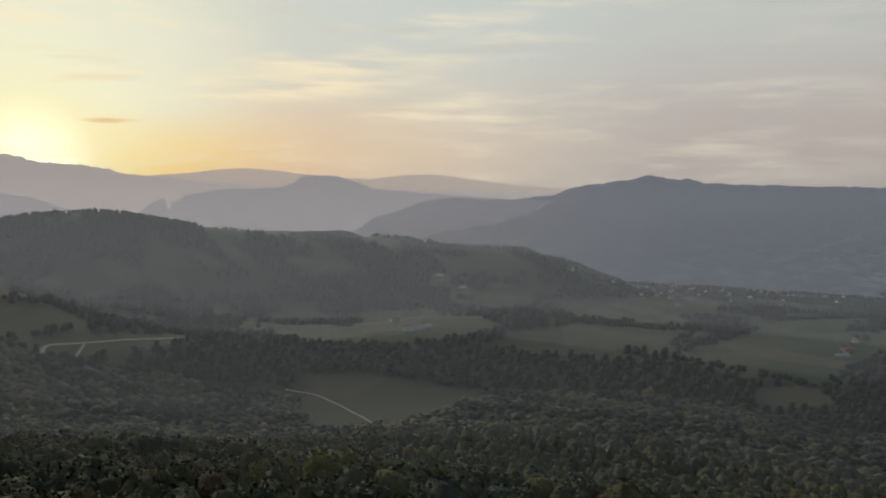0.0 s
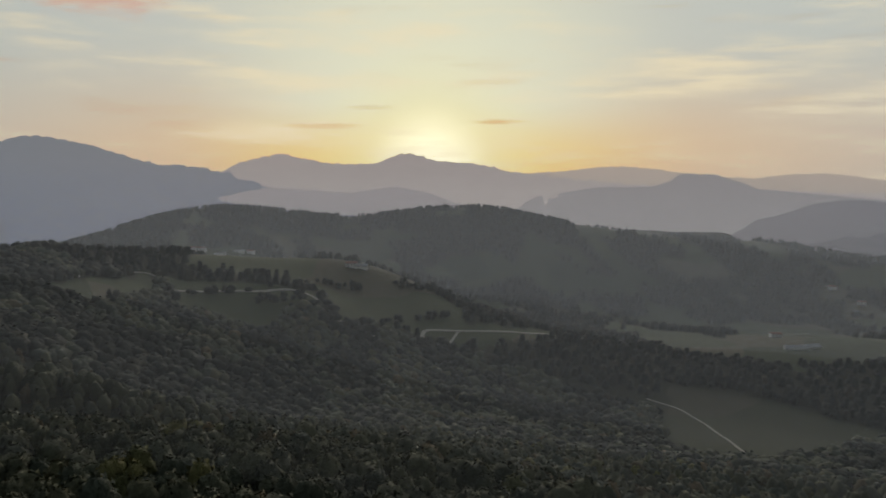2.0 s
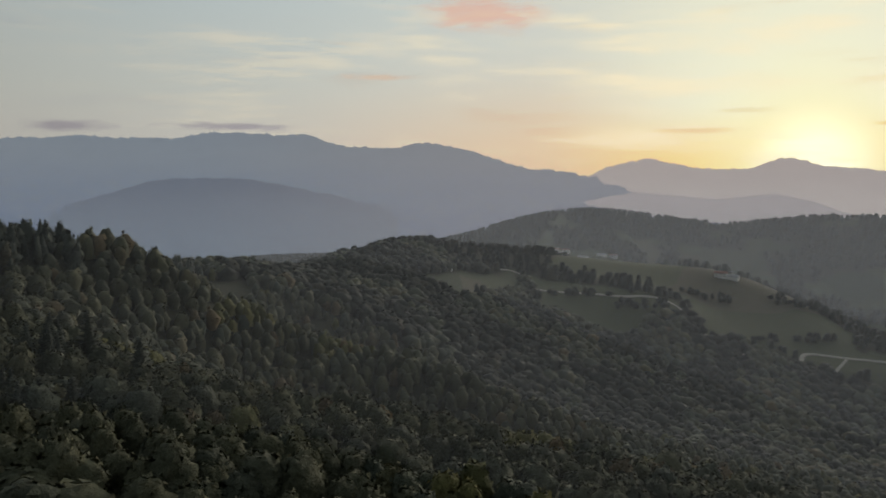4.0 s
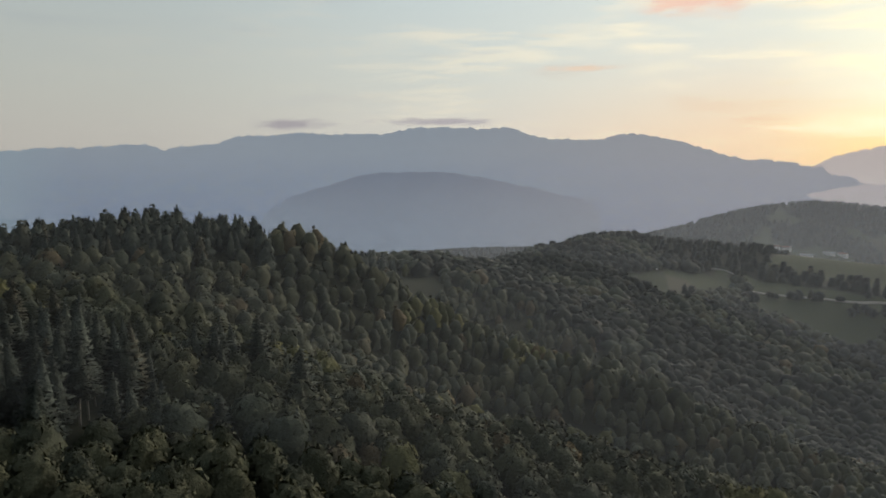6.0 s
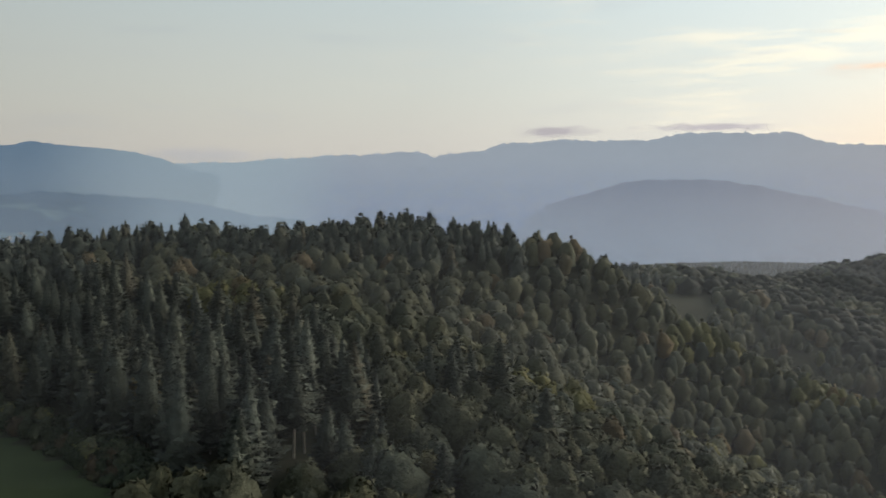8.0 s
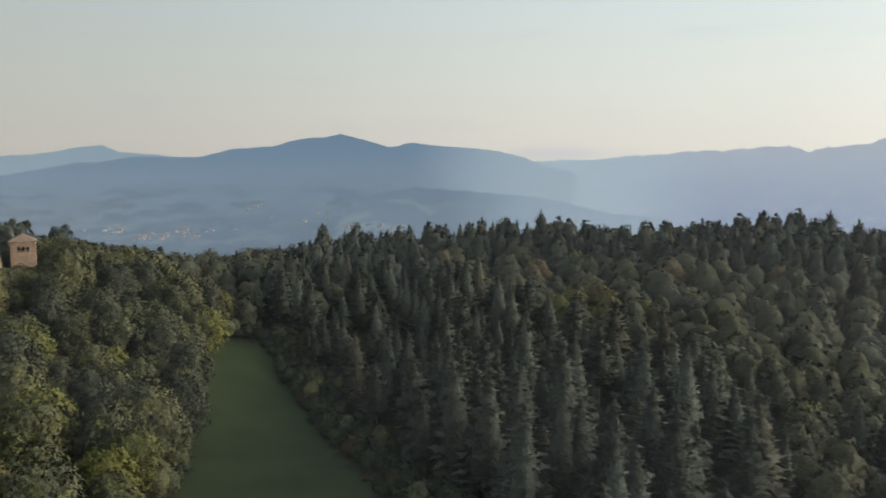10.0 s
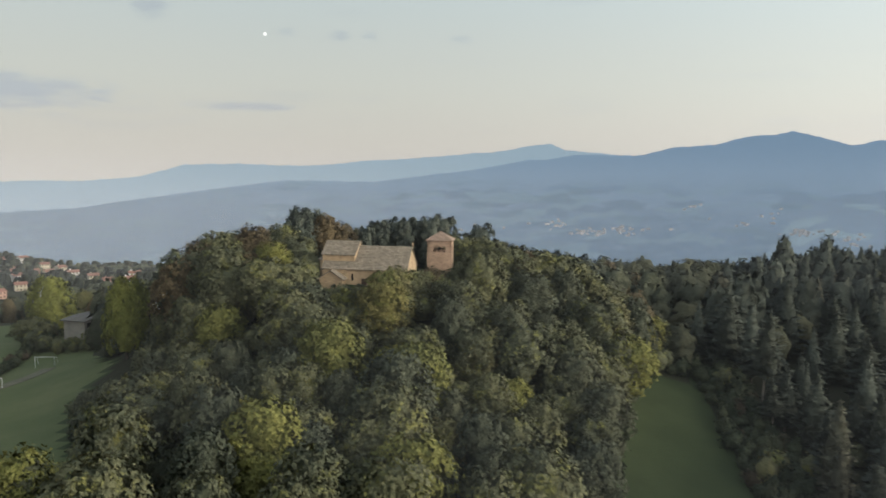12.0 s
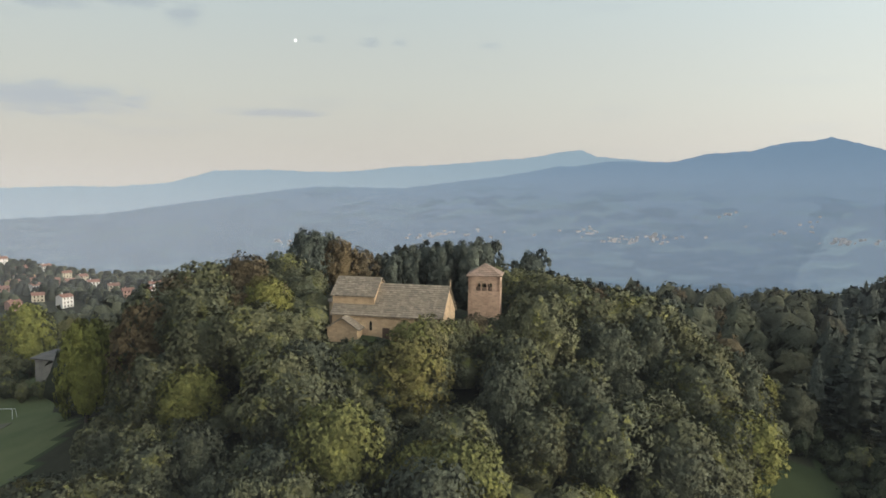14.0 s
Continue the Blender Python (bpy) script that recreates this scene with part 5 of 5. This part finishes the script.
    box(bm, 0.48, 0.62, -3.74, -3.60, -0.3, 1.9)
    box(bm, -0.62, 0.62, -3.75, -3.60, 1.76, 1.95)
    solid("door_frame", bm, STONE, door)
    for x, z, w, h in ((-2.05, 1.35, 0.16, 1.2), (3.6, 1.6, 0.16, 1.0)):
        bm = bmesh.new()
        prism(bm, arch(x, z, z + h - w, w), -3.69, -3.60)
        solid("window_slit", bm, DARK, c)
    bm = bmesh.new()
    for x in np.arange(-2.6, 7.2, 0.55):
        box(bm, x, x + 0.16, -3.78, -3.63, 3.02, 3.24)
    solid("corbel_row", bm, STONE, c)
    bm = bmesh.new()
    box(bm, 7.28, 7.38, -0.6, 0.6, -0.4, 2.1)
    solid("door", bm, WOOD, c, "dark west door in the gable")
    bm = bmesh.new()
    box(bm, 7.44, 7.56, -0.05, 0.05, 6.9, 7.7)
    box(bm, 7.44, 7.56, -0.25, 0.25, 7.35, 7.45)
    solid("gable_cross", bm, STONE, c)
    c.matrix_basis = pose(-214.6, -56.6, 6.9, 0, 0, 129.4)


def build_tower():
    t = tagged(new("bell_tower"), "square stone bell tower with triple arched openings", "tower")
    h, top, sill = 2.2, 9.1, 7.0
    bm = bmesh.new()
    box(bm, -h, h, -h, h, -1.5, sill)
    solid("shaft", bm, TOWER_STONE, t, "grey-brown coursed stone shaft")
    openings = (-0.82, 0.0, 0.82)
    outline = [(-h, sill), (-1.12, sill), (-1.12, sill + 0.85)]
    outline += [(-0.82 + 0.30 * math.cos(math.pi * (1 - s / 6)), sill + 0.85 + 0.30 * math.sin(math.pi * s / 6)) for s in range(1, 7)]
    outline += [(-0.30, sill + 0.85)] + [(0.30 * math.cos(math.pi * (1 - s / 6)), sill + 0.85 + 0.30 * math.sin(math.pi * s / 6)) for s in range(1, 7)]
    outline += [(0.52, sill + 0.85)] + [(0.82 + 0.30 * math.cos(math.pi * (1 - s / 6)), sill + 0.85 + 0.30 * math.sin(math.pi * s / 6)) for s in range(1, 7)]
    outline += [(1.12, sill), (h, sill), (h, top), (-h, top)]
    for turn in range(4):
        bm = bmesh.new()
        prism(bm, outline, -h, -h + 0.42)
        for x in (-0.41, 0.41):
            bmesh.ops.create_cone(bm, cap_ends=True, segments=8, radius1=0.10, radius2=0.09, depth=0.85, matrix=Matrix.Translation((x, -h + 0.2, sill + 0.42)))
        bm.transform(Matrix.Rotation(turn * math.pi / 2, 4, "Z"))
        solid("belfry_wall", bm, TOWER_STONE, t)
    bm = bmesh.new()
    e, n = h + 0.3, 7
    for k in range(n):
        a, b = 1 - k / n, 1 - (k + 1) / n
        za, zb = top + 1.55 * k / n, top + 1.55 * (k + 1) / n
        low = [bm.verts.new((sx * e * a, sy * e * a, za + 0.05)) for sx, sy in ((-1, -1), (1, -1), (1, 1), (-1, 1))]
        drop = [bm.verts.new((sx * e * a, sy * e * a, za - 0.08)) for sx, sy in ((-1, -1), (1, -1), (1, 1), (-1, 1))]
        up = [bm.verts.new((sx * e * b, sy * e * b, zb - 0.02)) for sx, sy in ((-1, -1), (1, -1), (1, 1), (-1, 1))] if k < n - 1 else None
        tip = bm.verts.new((0, 0, zb)) if k == n - 1 else None
        for q in range(4):
            r = (q + 1) % 4
            bm.faces.new((drop[q], drop[r], low[r], low[q]))
            bm.faces.new((low[q], low[r], up[r], up[q]) if up else (low[q], low[r], tip))
    bmesh.ops.remove_doubles(bm, verts=bm.verts, dist=0.001)
    solid("roof", bm, TILE_SLAB, t, "low brown pyramid roof")
    bm = bmesh.new()
    bmesh.ops.create_cone(bm, cap_ends=True, segments=14, radius1=0.42, radius2=0.2, depth=0.6, matrix=Matrix.Translation((0.1, 0.2, sill + 0.55)))
    solid("bell", bm, DARK, t, "dark bronze bell")
    t.matrix_basis = pose(-229.3, -55.6, 5.2, 0, 0, 135)


TILE_SLAB = masonry("brown_roof_slabs", (0.33, 0.235, 0.18), (0.24, 0.18, 0.14), (0.13, 0.105, 0.085), 0.26, 0.4)
build_church()
build_tower()


# lone trees round the church, fitted to the end camera's view: bearing, metres, kind, height
def stand(bearing, metres):
    return -157 - metres * math.sin(radians(bearing)), 30 + metres * math.cos(radians(bearing))


def lone(kinds, places, sink=0.2):
    used = set()
    for k, x, y, s, *slim in places:
        m = pose(float(x), float(y), float(ground_z(x, y)) - sink, 0, 0, (x * 37) % 360)
        if k in used:
            t = copy_thing(kinds[k], m)
        else:
            t, _ = kinds[k], used.add(k)
            t.matrix_basis = m
        w = s * slim[0] if slim else s
        t.scale = (w, w, s)


special = []
for k, (leaf, words, high, wide, seed) in enumerate(((FIR, "tall dark cedar behind the church", 13.0, 8.0, 301), (RUST, "rust-brown tree behind the church", 11.0, 8.0, 302), (OAK, "olive tree beside the church", 9.0, 8.5, 303),
                                                  (LIME, "bright yellow-green poplar by the sports field", 12.0, 8.5, 304), (GOLD, "yellow tree on the lower slope", 10.0, 7.0, 305))):
    data = broad_crown(seed, 50, 3400, 0.056, 0.34, 1.8 if k in (0, 3) else 2.2)
    special.append(tree_thing("broadleaf_tree", words, crown_mesh("tree_crown", data, leaf, high * 0.12, high * 0.90, wide), trunk_mesh("tree_trunk", high * 0.8, 0.28, BARK, seed)))
stone_pines = []
for k in range(3):
    data = broad_crown(320 + k, 22, 2200, 0.066, 0.50, 2.4, 0.7)
    stone_pines.append(tree_thing("pine_tree", "dark pine with a broad top behind the church", crown_mesh("pine_crown", data, FIR, 2.2, 10.0, 5.2), trunk_mesh("pine_trunk", 11.0, 0.2, BARK, 330 + k, 0), group="pines behind the church"))
lone(special, [(0, *stand(152.6, 124), 0.79), (0, *stand(151.4, 129), 0.80), (1, *stand(150.3, 126), 0.77), (1, *stand(148.9, 129), 0.68), (2, *stand(154.4, 119), 0.87), (1, *stand(155.6, 121), 0.72), (1, *stand(156.9, 118), 0.90), (2, *stand(158.3, 121), 1.14), (2, *stand(159.8, 119), 1.33), (1, *stand(161.0, 120), 1.14), (2, *stand(162.3, 116), 1.42), (1, *stand(163.2, 112), 1.14), (2, *stand(153.4, 112), 0.55), (1, *stand(154.9, 110), 0.55), (1, *stand(157.6, 108), 0.73), (2, *stand(159.6, 107), 1.09), (2, *stand(138.3, 126), 1.01), (2, *stand(136.9, 124), 0.89), (2, *stand(135.6, 118), 1.15), (2, *stand(134, 115), 1.17), (1, *stand(132.5, 118), 1.00), (2, *stand(131, 116), 1.34), (2, *stand(129.3, 118), 1.43), (0, *stand(130.2, 124), 0.91), (2, *stand(127.5, 120), 1.35),
               (2, *stand(143.8, 93), 0.86, 0.68), (2, *stand(142.4, 95), 0.72, 0.85), (2, *stand(141.4, 97), 0.66), (1, *stand(140.4, 98), 0.6), (2, *stand(139.6, 99), 0.66), (2, *stand(138.4, 101), 0.70), (3, -190, -172, 1.35, 0.95), (3, -184, -91, 1.22, 0.72), (3, -187, -95, 1.0, 0.8), (2, -184, -166, 0.7, 1.6), (2, -199, -140, 1.25), (2, -208, -150, 1.35), (2, -203, -128, 1.2), (2, -212, -136, 1.3), (4, -23, 146, 1.15), (4, -35, 149, 0.9), (4, 224, 731, 1.5, 0.8), (4, -80, 390, 1.0, 0.7), (4, -71, 394, 0.9, 0.7)])
lone(stone_pines, [(0, *stand(147.5, 134), 0.70), (1, *stand(146.6, 130), 0.63), (2, *stand(145.2, 133), 0.81), (0, *stand(144.2, 136), 0.95), (1, *stand(143.1, 132), 0.90), (2, *stand(142.0, 135), 1.02), (0, *stand(141.0, 131), 1.00), (1, *stand(139.9, 138), 1.20), (2, *stand(136.2, 133), 1.15), (0, *stand(145.8, 139), 0.92), (1, *stand(142.6, 140), 1.10), (0, *stand(137.0, 138), 1.05), (1, *stand(135.4, 127), 0.86), (2, *stand(133.6, 124), 0.95), (0, *stand(132.2, 128), 1.0), (1, *stand(130.6, 125), 1.05), (2, *stand(129.0, 128), 1.12), (0, *stand(127.4, 126), 1.15)])


# bushes before the sports pavilion
for k, x, y, s in ((0, -183, -137, 0.9), (2, -186, -135, 0.8), (3, -189, -133, 1.0), (0, -192, -131, 0.9), (2, -196, -130, 1.1), (3, -181, -142, 1.0), (2, -180, -149, 1.1), (0, -182, -155, 1.2), (3, -186, -160, 1.2)):
    copy_thing(bushes[k], pose(x, y, float(ground_z(x, y)) - 0.3, 0, 0, x * 41 % 360)).scale = (s, s, s)

# low bushes under the church wall
for k, b, d, s in ((1, 150.6, 92, 0.85), (0, 149.4, 94, 0.9), (1, 148.3, 92, 0.95), (2, 147.2, 94, 0.8), (1, 146.4, 91, 0.9), (3, 151.4, 95, 0.9), (0, 150.0, 88, 1.0), (2, 148.8, 87, 1.05), (3, 147.6, 88, 1.0), (0, 146.2, 87, 1.1), (1, 145.2, 89, 1.0), (3, 151.9, 90, 1.0)):
    x, y = stand(b, d)
    # Height kept below the end camera's line to the wall foot.
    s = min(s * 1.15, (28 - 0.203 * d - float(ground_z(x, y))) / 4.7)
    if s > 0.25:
        copy_thing(bushes[k], pose(x, y, float(ground_z(x, y)) - 0.3, 0, 0, b * 77 % 360)).scale = (s * 1.1, s * 1.1, s)


# ---------------------------------------------------------------- roads
def ribbon(name, label, points, wide, mat, lift=0.25, category="road"):
    """A made track laid along points of the plan, with a shallow bed under it."""
    pts = np.array(points, float)
    d = np.concatenate([[0], np.cumsum(np.hypot(*np.diff(pts, axis=0).T))])
    s = np.arange(0, d[-1], 6.0)
    x, y = np.interp(s, d, pts[:, 0]), np.interp(s, d, pts[:, 1])
    ker = np.ones(5) / 5
    x, y = np.convolve(np.pad(x, 2, "edge"), ker, "valid"), np.convolve(np.pad(y, 2, "edge"), ker, "valid")
    tx, ty = np.gradient(x), np.gradient(y)
    n = np.hypot(tx, ty) + 1e-9
    v = []
    for off, dz in ((-0.5, -0.6), (-0.5, 0.0), (0.5, 0.0), (0.5, -0.6)):
        px, py = x - ty / n * wide * off, y + tx / n * wide * off
        v.append(np.stack([px, py, ground_z(px, py) + lift + dz], -1))
    v = np.stack(v, 1).reshape(-1, 3)
    a = np.arange(len(x) - 1)[:, None] * 4
    q = np.concatenate([np.concatenate([a + k, a + k + 1, a + k + 5, a + k + 4], 1) for k in range(3)])
    return tagged(new(name, mesh_from(name, v, q, [mat])), label, category, kind="structure")


ribbon("road", "pale gravel road winding over the spur between fields", [(-690, 520), (-712, 560), (-742, 647), (-758, 735), (-725, 735), (-679, 690), (-645, 717), (-596, 757), (-585, 815), (-560, 822), (-540, 802), (-520, 797), (-490, 812), (-462, 832), (-446, 868), (-462, 906), (-431, 943), (-400, 985), (-369, 1030), (-337, 1116), (-290, 1200)], 5.0, GRAVEL, 0.5)
ribbon("road", "short gravel track off the road", [(-431, 943), (-425, 915), (-420, 890)], 3.0, GRAVEL, 0.45)
ribbon("road", "pale farm path across a dark field", [(-192, 934), (-150, 921), (-117, 880), (-86, 821), (-49, 716)], 2.6, GRAVEL, 0.5)
ribbon("road", "gravel lane to the farm houses", [(-180, 1500), (-120, 1560), (-100, 1640), (-40, 1700)], 5.0, GRAVEL, 0.6)
ribbon("road", "footpath beside the sports field", [(-158, -107), (-168, -108), (-175, -116), (-180, -126)], 3.0, plain("worn_earth", (0.11, 0.105, 0.07), (0.16, 0.15, 0.10), 0.5, 0.95), 0.12)


# ---------------------------------------------------------------- houses
def house(name, label, wide, deep, storeys, wall, roof, windows=True, group=""):
    """A plastered house with a hipped or gabled tile roof; its front looks along -y."""
    h = new(name)
    tagged(h, label, "house", group)
    high = 2.9 * storeys
    bm = bmesh.new()
    gable_walls(bm, -wide / 2, wide / 2, deep / 2, high, high + deep * 0.2, -3.0)
    solid("wall", bm, wall, h)
    r = gable_roof("roof_slope", h, roof, -wide / 2 - 0.5, wide / 2 + 0.5, deep / 2 + 0.5, high - 0.12, high + deep * 0.22 + 0.15, 0.2, 1, 0.06)[0]
    bm = bmesh.new()
    box(bm, wide * 0.2, wide * 0.2 + 0.7, -0.3, 0.4, high + deep * 0.1, high + deep * 0.22 + 1.1)
    solid("chimney", bm, wall, r)
    if windows:
        for side in (-1, 1):
            for s in range(storeys):
                for k in range(3):
                    x = wide * (k - 1) * 0.3
                    bm = bmesh.new()
                    y = side * deep / 2
                    box(bm, x - 0.55, x + 0.55, y - 0.06, y + 0.06, s * 2.9 + 1.0, s * 2.9 + 2.3)
                    w = solid("window", bm, DARK, h)
                    bm = bmesh.new()
                    box(bm, x - 0.75, x + 0.75, y - 0.12, y + 0.12, s * 2.9 + 0.86, s * 2.9 + 0.97)
                    solid("sill", bm, STONE, w)
    return h


def settle(kinds, places, sink=0.2):
    used = set()
    for k, x, y, turn in places:
        m = pose(x, y, float(ground_z(x, y)) - sink, 0, 0, turn)
        if k in used:
            copy_thing(kinds[k], m)
        else:
            kinds[k].matrix_basis = m
            used.add(k)


village = [house("house", "cream plastered village house with red tile roof", 9, 8, 2, PLASTERS[0], TILE, group="village houses"),
           house("house", "ochre yellow village house with tile roof", 12, 8, 2, PLASTERS[1], TILE, group="village houses"),
           house("house", "pink plastered village house with tile roof", 9, 8, 2, PLASTERS[2], TILE, group="village houses"),
           house("house", "tall white village house with tile roof", 9.5, 8, 3, PLASTERS[3], TILE, group="village houses")]
settle(village, [(k, x, y, (x * 17 + y * 5) % 50 - 15) for k, x, y in VILLAGE])
farm = [house("farmhouse", "white farmhouse with tile roof among fields", 16, 10, 2, PLASTERS[3], TILE), house("farmhouse", "pink farmhouse with red tile roof by a wood", 20, 12, 2, PLASTERS[2], TILE), house("barn", "grey-roofed farm barn beside the lane", 22, 12, 1, PLASTERS[3], GREY_ROOF, False)]
settle(farm, FARMS)
rng = np.random.RandomState(21)
hamlet = [house("valley_house", "small pale house of the valley village", 12, 9, 2, PLASTERS[0], TILE, False, "valley village"), house("valley_house", "small white house of the valley village", 13, 9, 2, PLASTERS[3], TILE, False, "valley village"), house("warehouse", "long white warehouse in the valley village", 42, 20, 2, PLASTERS[3], GREY_ROOF, False, "valley village")]
spots = [(int(rng.rand() < 0.4), 560 + 700 * u + rng.normal(0, 60), 2200 + 200 * u + rng.normal(0, 70), rng.uniform(0, 180)) for u in rng.rand(64)]
spots += [(0, 350 + 220 * u + rng.normal(0, 50), 2020 + 120 * u + rng.normal(0, 60), rng.uniform(0, 180)) for u in rng.rand(16)]
settle(hamlet, [(2, 1015, 2440, 10), (2, 1127, 2440, 170), (2, 960, 2420, 15)] + [(k, float(x), float(y), float(a)) for k, x, y, a in spots])


# ---------------------------------------------------------------- the sports field below the church
def build_goal():
    g = tagged(new("football_goal"), "white steel football goal on the grass field", "goal")
    w, h, r = 2.0, 2.1, 0.07
    for x in (-w, w):
        v, f = tube([(x, 0, -0.3), (x, 0, h)], [r, r], 8)
        part("post", mesh_from("post", v, f, [STEEL]), g)
        v, f = tube([(x, 0, h), (x, 1.0, h * 0.9), (x, 1.7, 0)], [r * 0.6] * 3, 6)
        part("brace", mesh_from("brace", v, f, [STEEL]), g)
    v, f = tube([(-w, 0, h), (w, 0, h)], [r, r], 8)
    part("crossbar", mesh_from("crossbar", v, f, [STEEL]), g)
    return g


goal = build_goal()
goal.matrix_basis = pose(-177.6, -125, float(ground_z(-177.6, -125)), 0, 0, 145)
copy_thing(goal, pose(-165, -110, float(ground_z(-165, -110)), 0, 0, 325))


def build_pavilion():
    p = tagged(new("pavilion"), "low sports pavilion with a grey flat roof", "building")
    bm = bmesh.new()
    box(bm, -6, 6, -3, 3, -3.0, 2.4)
    solid("wall", bm, plain("grey_render", (0.22, 0.21, 0.19), (0.30, 0.28, 0.25), 0.5), p)
    bm = bmesh.new()
    outline = [(-6.7, 2.4), (6.7, 2.4), (6.7, 2.6), (4, 3.0), (0, 3.1), (-4, 3.0), (-6.7, 2.6)]
    prism(bm, outline, -3.6, 3.6)
    solid("roof", bm, plain("weathered_roof_felt", (0.11, 0.105, 0.095), (0.16, 0.15, 0.135), 0.6), p, "curved grey sheet roof")
    for k in range(4):
        bm = bmesh.new()
        box(bm, -5.2 + 2.8 * k, -3.6 + 2.8 * k, -3.05, -2.95, 0.8, 1.9)
        solid("window", bm, DARK, p)
    return p


build_pavilion().matrix_basis = pose(-194, -150, -12.6, 0, 0, 215)
shed = house("cottage", "small house with a grey roof among the trees", 9, 7, 1, PLASTERS[3], GREY_ROOF)
shed.matrix_basis = pose(-197, -101, -1.0, 0, 0, 60)


def build_car():
    c = tagged(new("car"), "small white car parked by the sports field", "car")
    bm = bmesh.new()
    prism(bm, [(-2.0, 0.35), (2.0, 0.35), (2.05, 0.75), (1.1, 0.92), (0.5, 1.42), (-1.3, 1.45), (-1.9, 0.95)], -0.8, 0.8)
    solid("body", bm, STEEL, c, bevel=0.06)
    for side in (-1, 1):
        bm = bmesh.new()
        prism(bm, [(-1.6, 0.98), (0.85, 0.96), (0.42, 1.34), (-1.25, 1.37)], side * 0.81 - 0.01, side * 0.81 + 0.01)
        solid("side_window", bm, DARK, c)
        for x in (-1.3, 1.3):
            bm = bmesh.new()
            bmesh.ops.create_cone(bm, cap_ends=True, segments=14, radius1=0.32, radius2=0.32, depth=0.2, matrix=Matrix.Translation((x, side * 0.76, 0.32)) @ Matrix.Rotation(math.pi / 2, 4, "X"))
            solid("wheel", bm, DARK, c)
    return c


build_car().matrix_basis = pose(-195, -158, float(ground_z(-195, -158)), 0, 0, 30)


def build_pole():
    p = tagged(new("lamp_post"), "tall grey lamp post beside the sports field", "lamp post")
    v, f = tube([(0, 0, -0.5), (0, 0, 8.5)], [0.12, 0.08], 8)
    part("pole", mesh_from("pole", v, f, [GREY_ROOF]), p)
    bm = bmesh.new()
    box(bm, -0.5, 0.5, -0.2, 0.2, 8.4, 8.65)
    solid("lamp_head", bm, GREY_ROOF, p)
    return p


build_pole().matrix_basis = pose(-191, -198, float(ground_z(-191, -198)), 0, 0, 30)

# Shrunken cottage copy stands in for small white specks on the spur.
copy_thing(shed, pose(-712, 602, float(ground_z(-712, 602)), 0, 0, 20)).scale = (0.7, 0.7, 0.8)

# ---------------------------------------------------------------- the moon
m, n = material("moonlight")
crater = n.noise(n.add("ShaderNodeTexCoord").outputs["Object"], 0.05, 3.0)
n.add("ShaderNodeOutputMaterial", {0: n.add("ShaderNodeEmission", {"Color": n.mix(crater, (0.95, 0.95, 0.9), (0.75, 0.78, 0.78)), "Strength": 1.0}).outputs[0]})
bm = bmesh.new()
bmesh.ops.create_uvsphere(bm, u_segments=24, v_segments=16, radius=10)
me = bpy.data.meshes.new("moon")
bm.to_mesh(me)
bm.free()
me.materials.append(m)
moon = tagged(new("moon", me), "small pale moon in the evening sky", "moon", kind="structure")
moon.location = (-80 - 4650 * math.sin(radians(152.6)), 40 + 4650 * math.cos(radians(152.6)), 775)
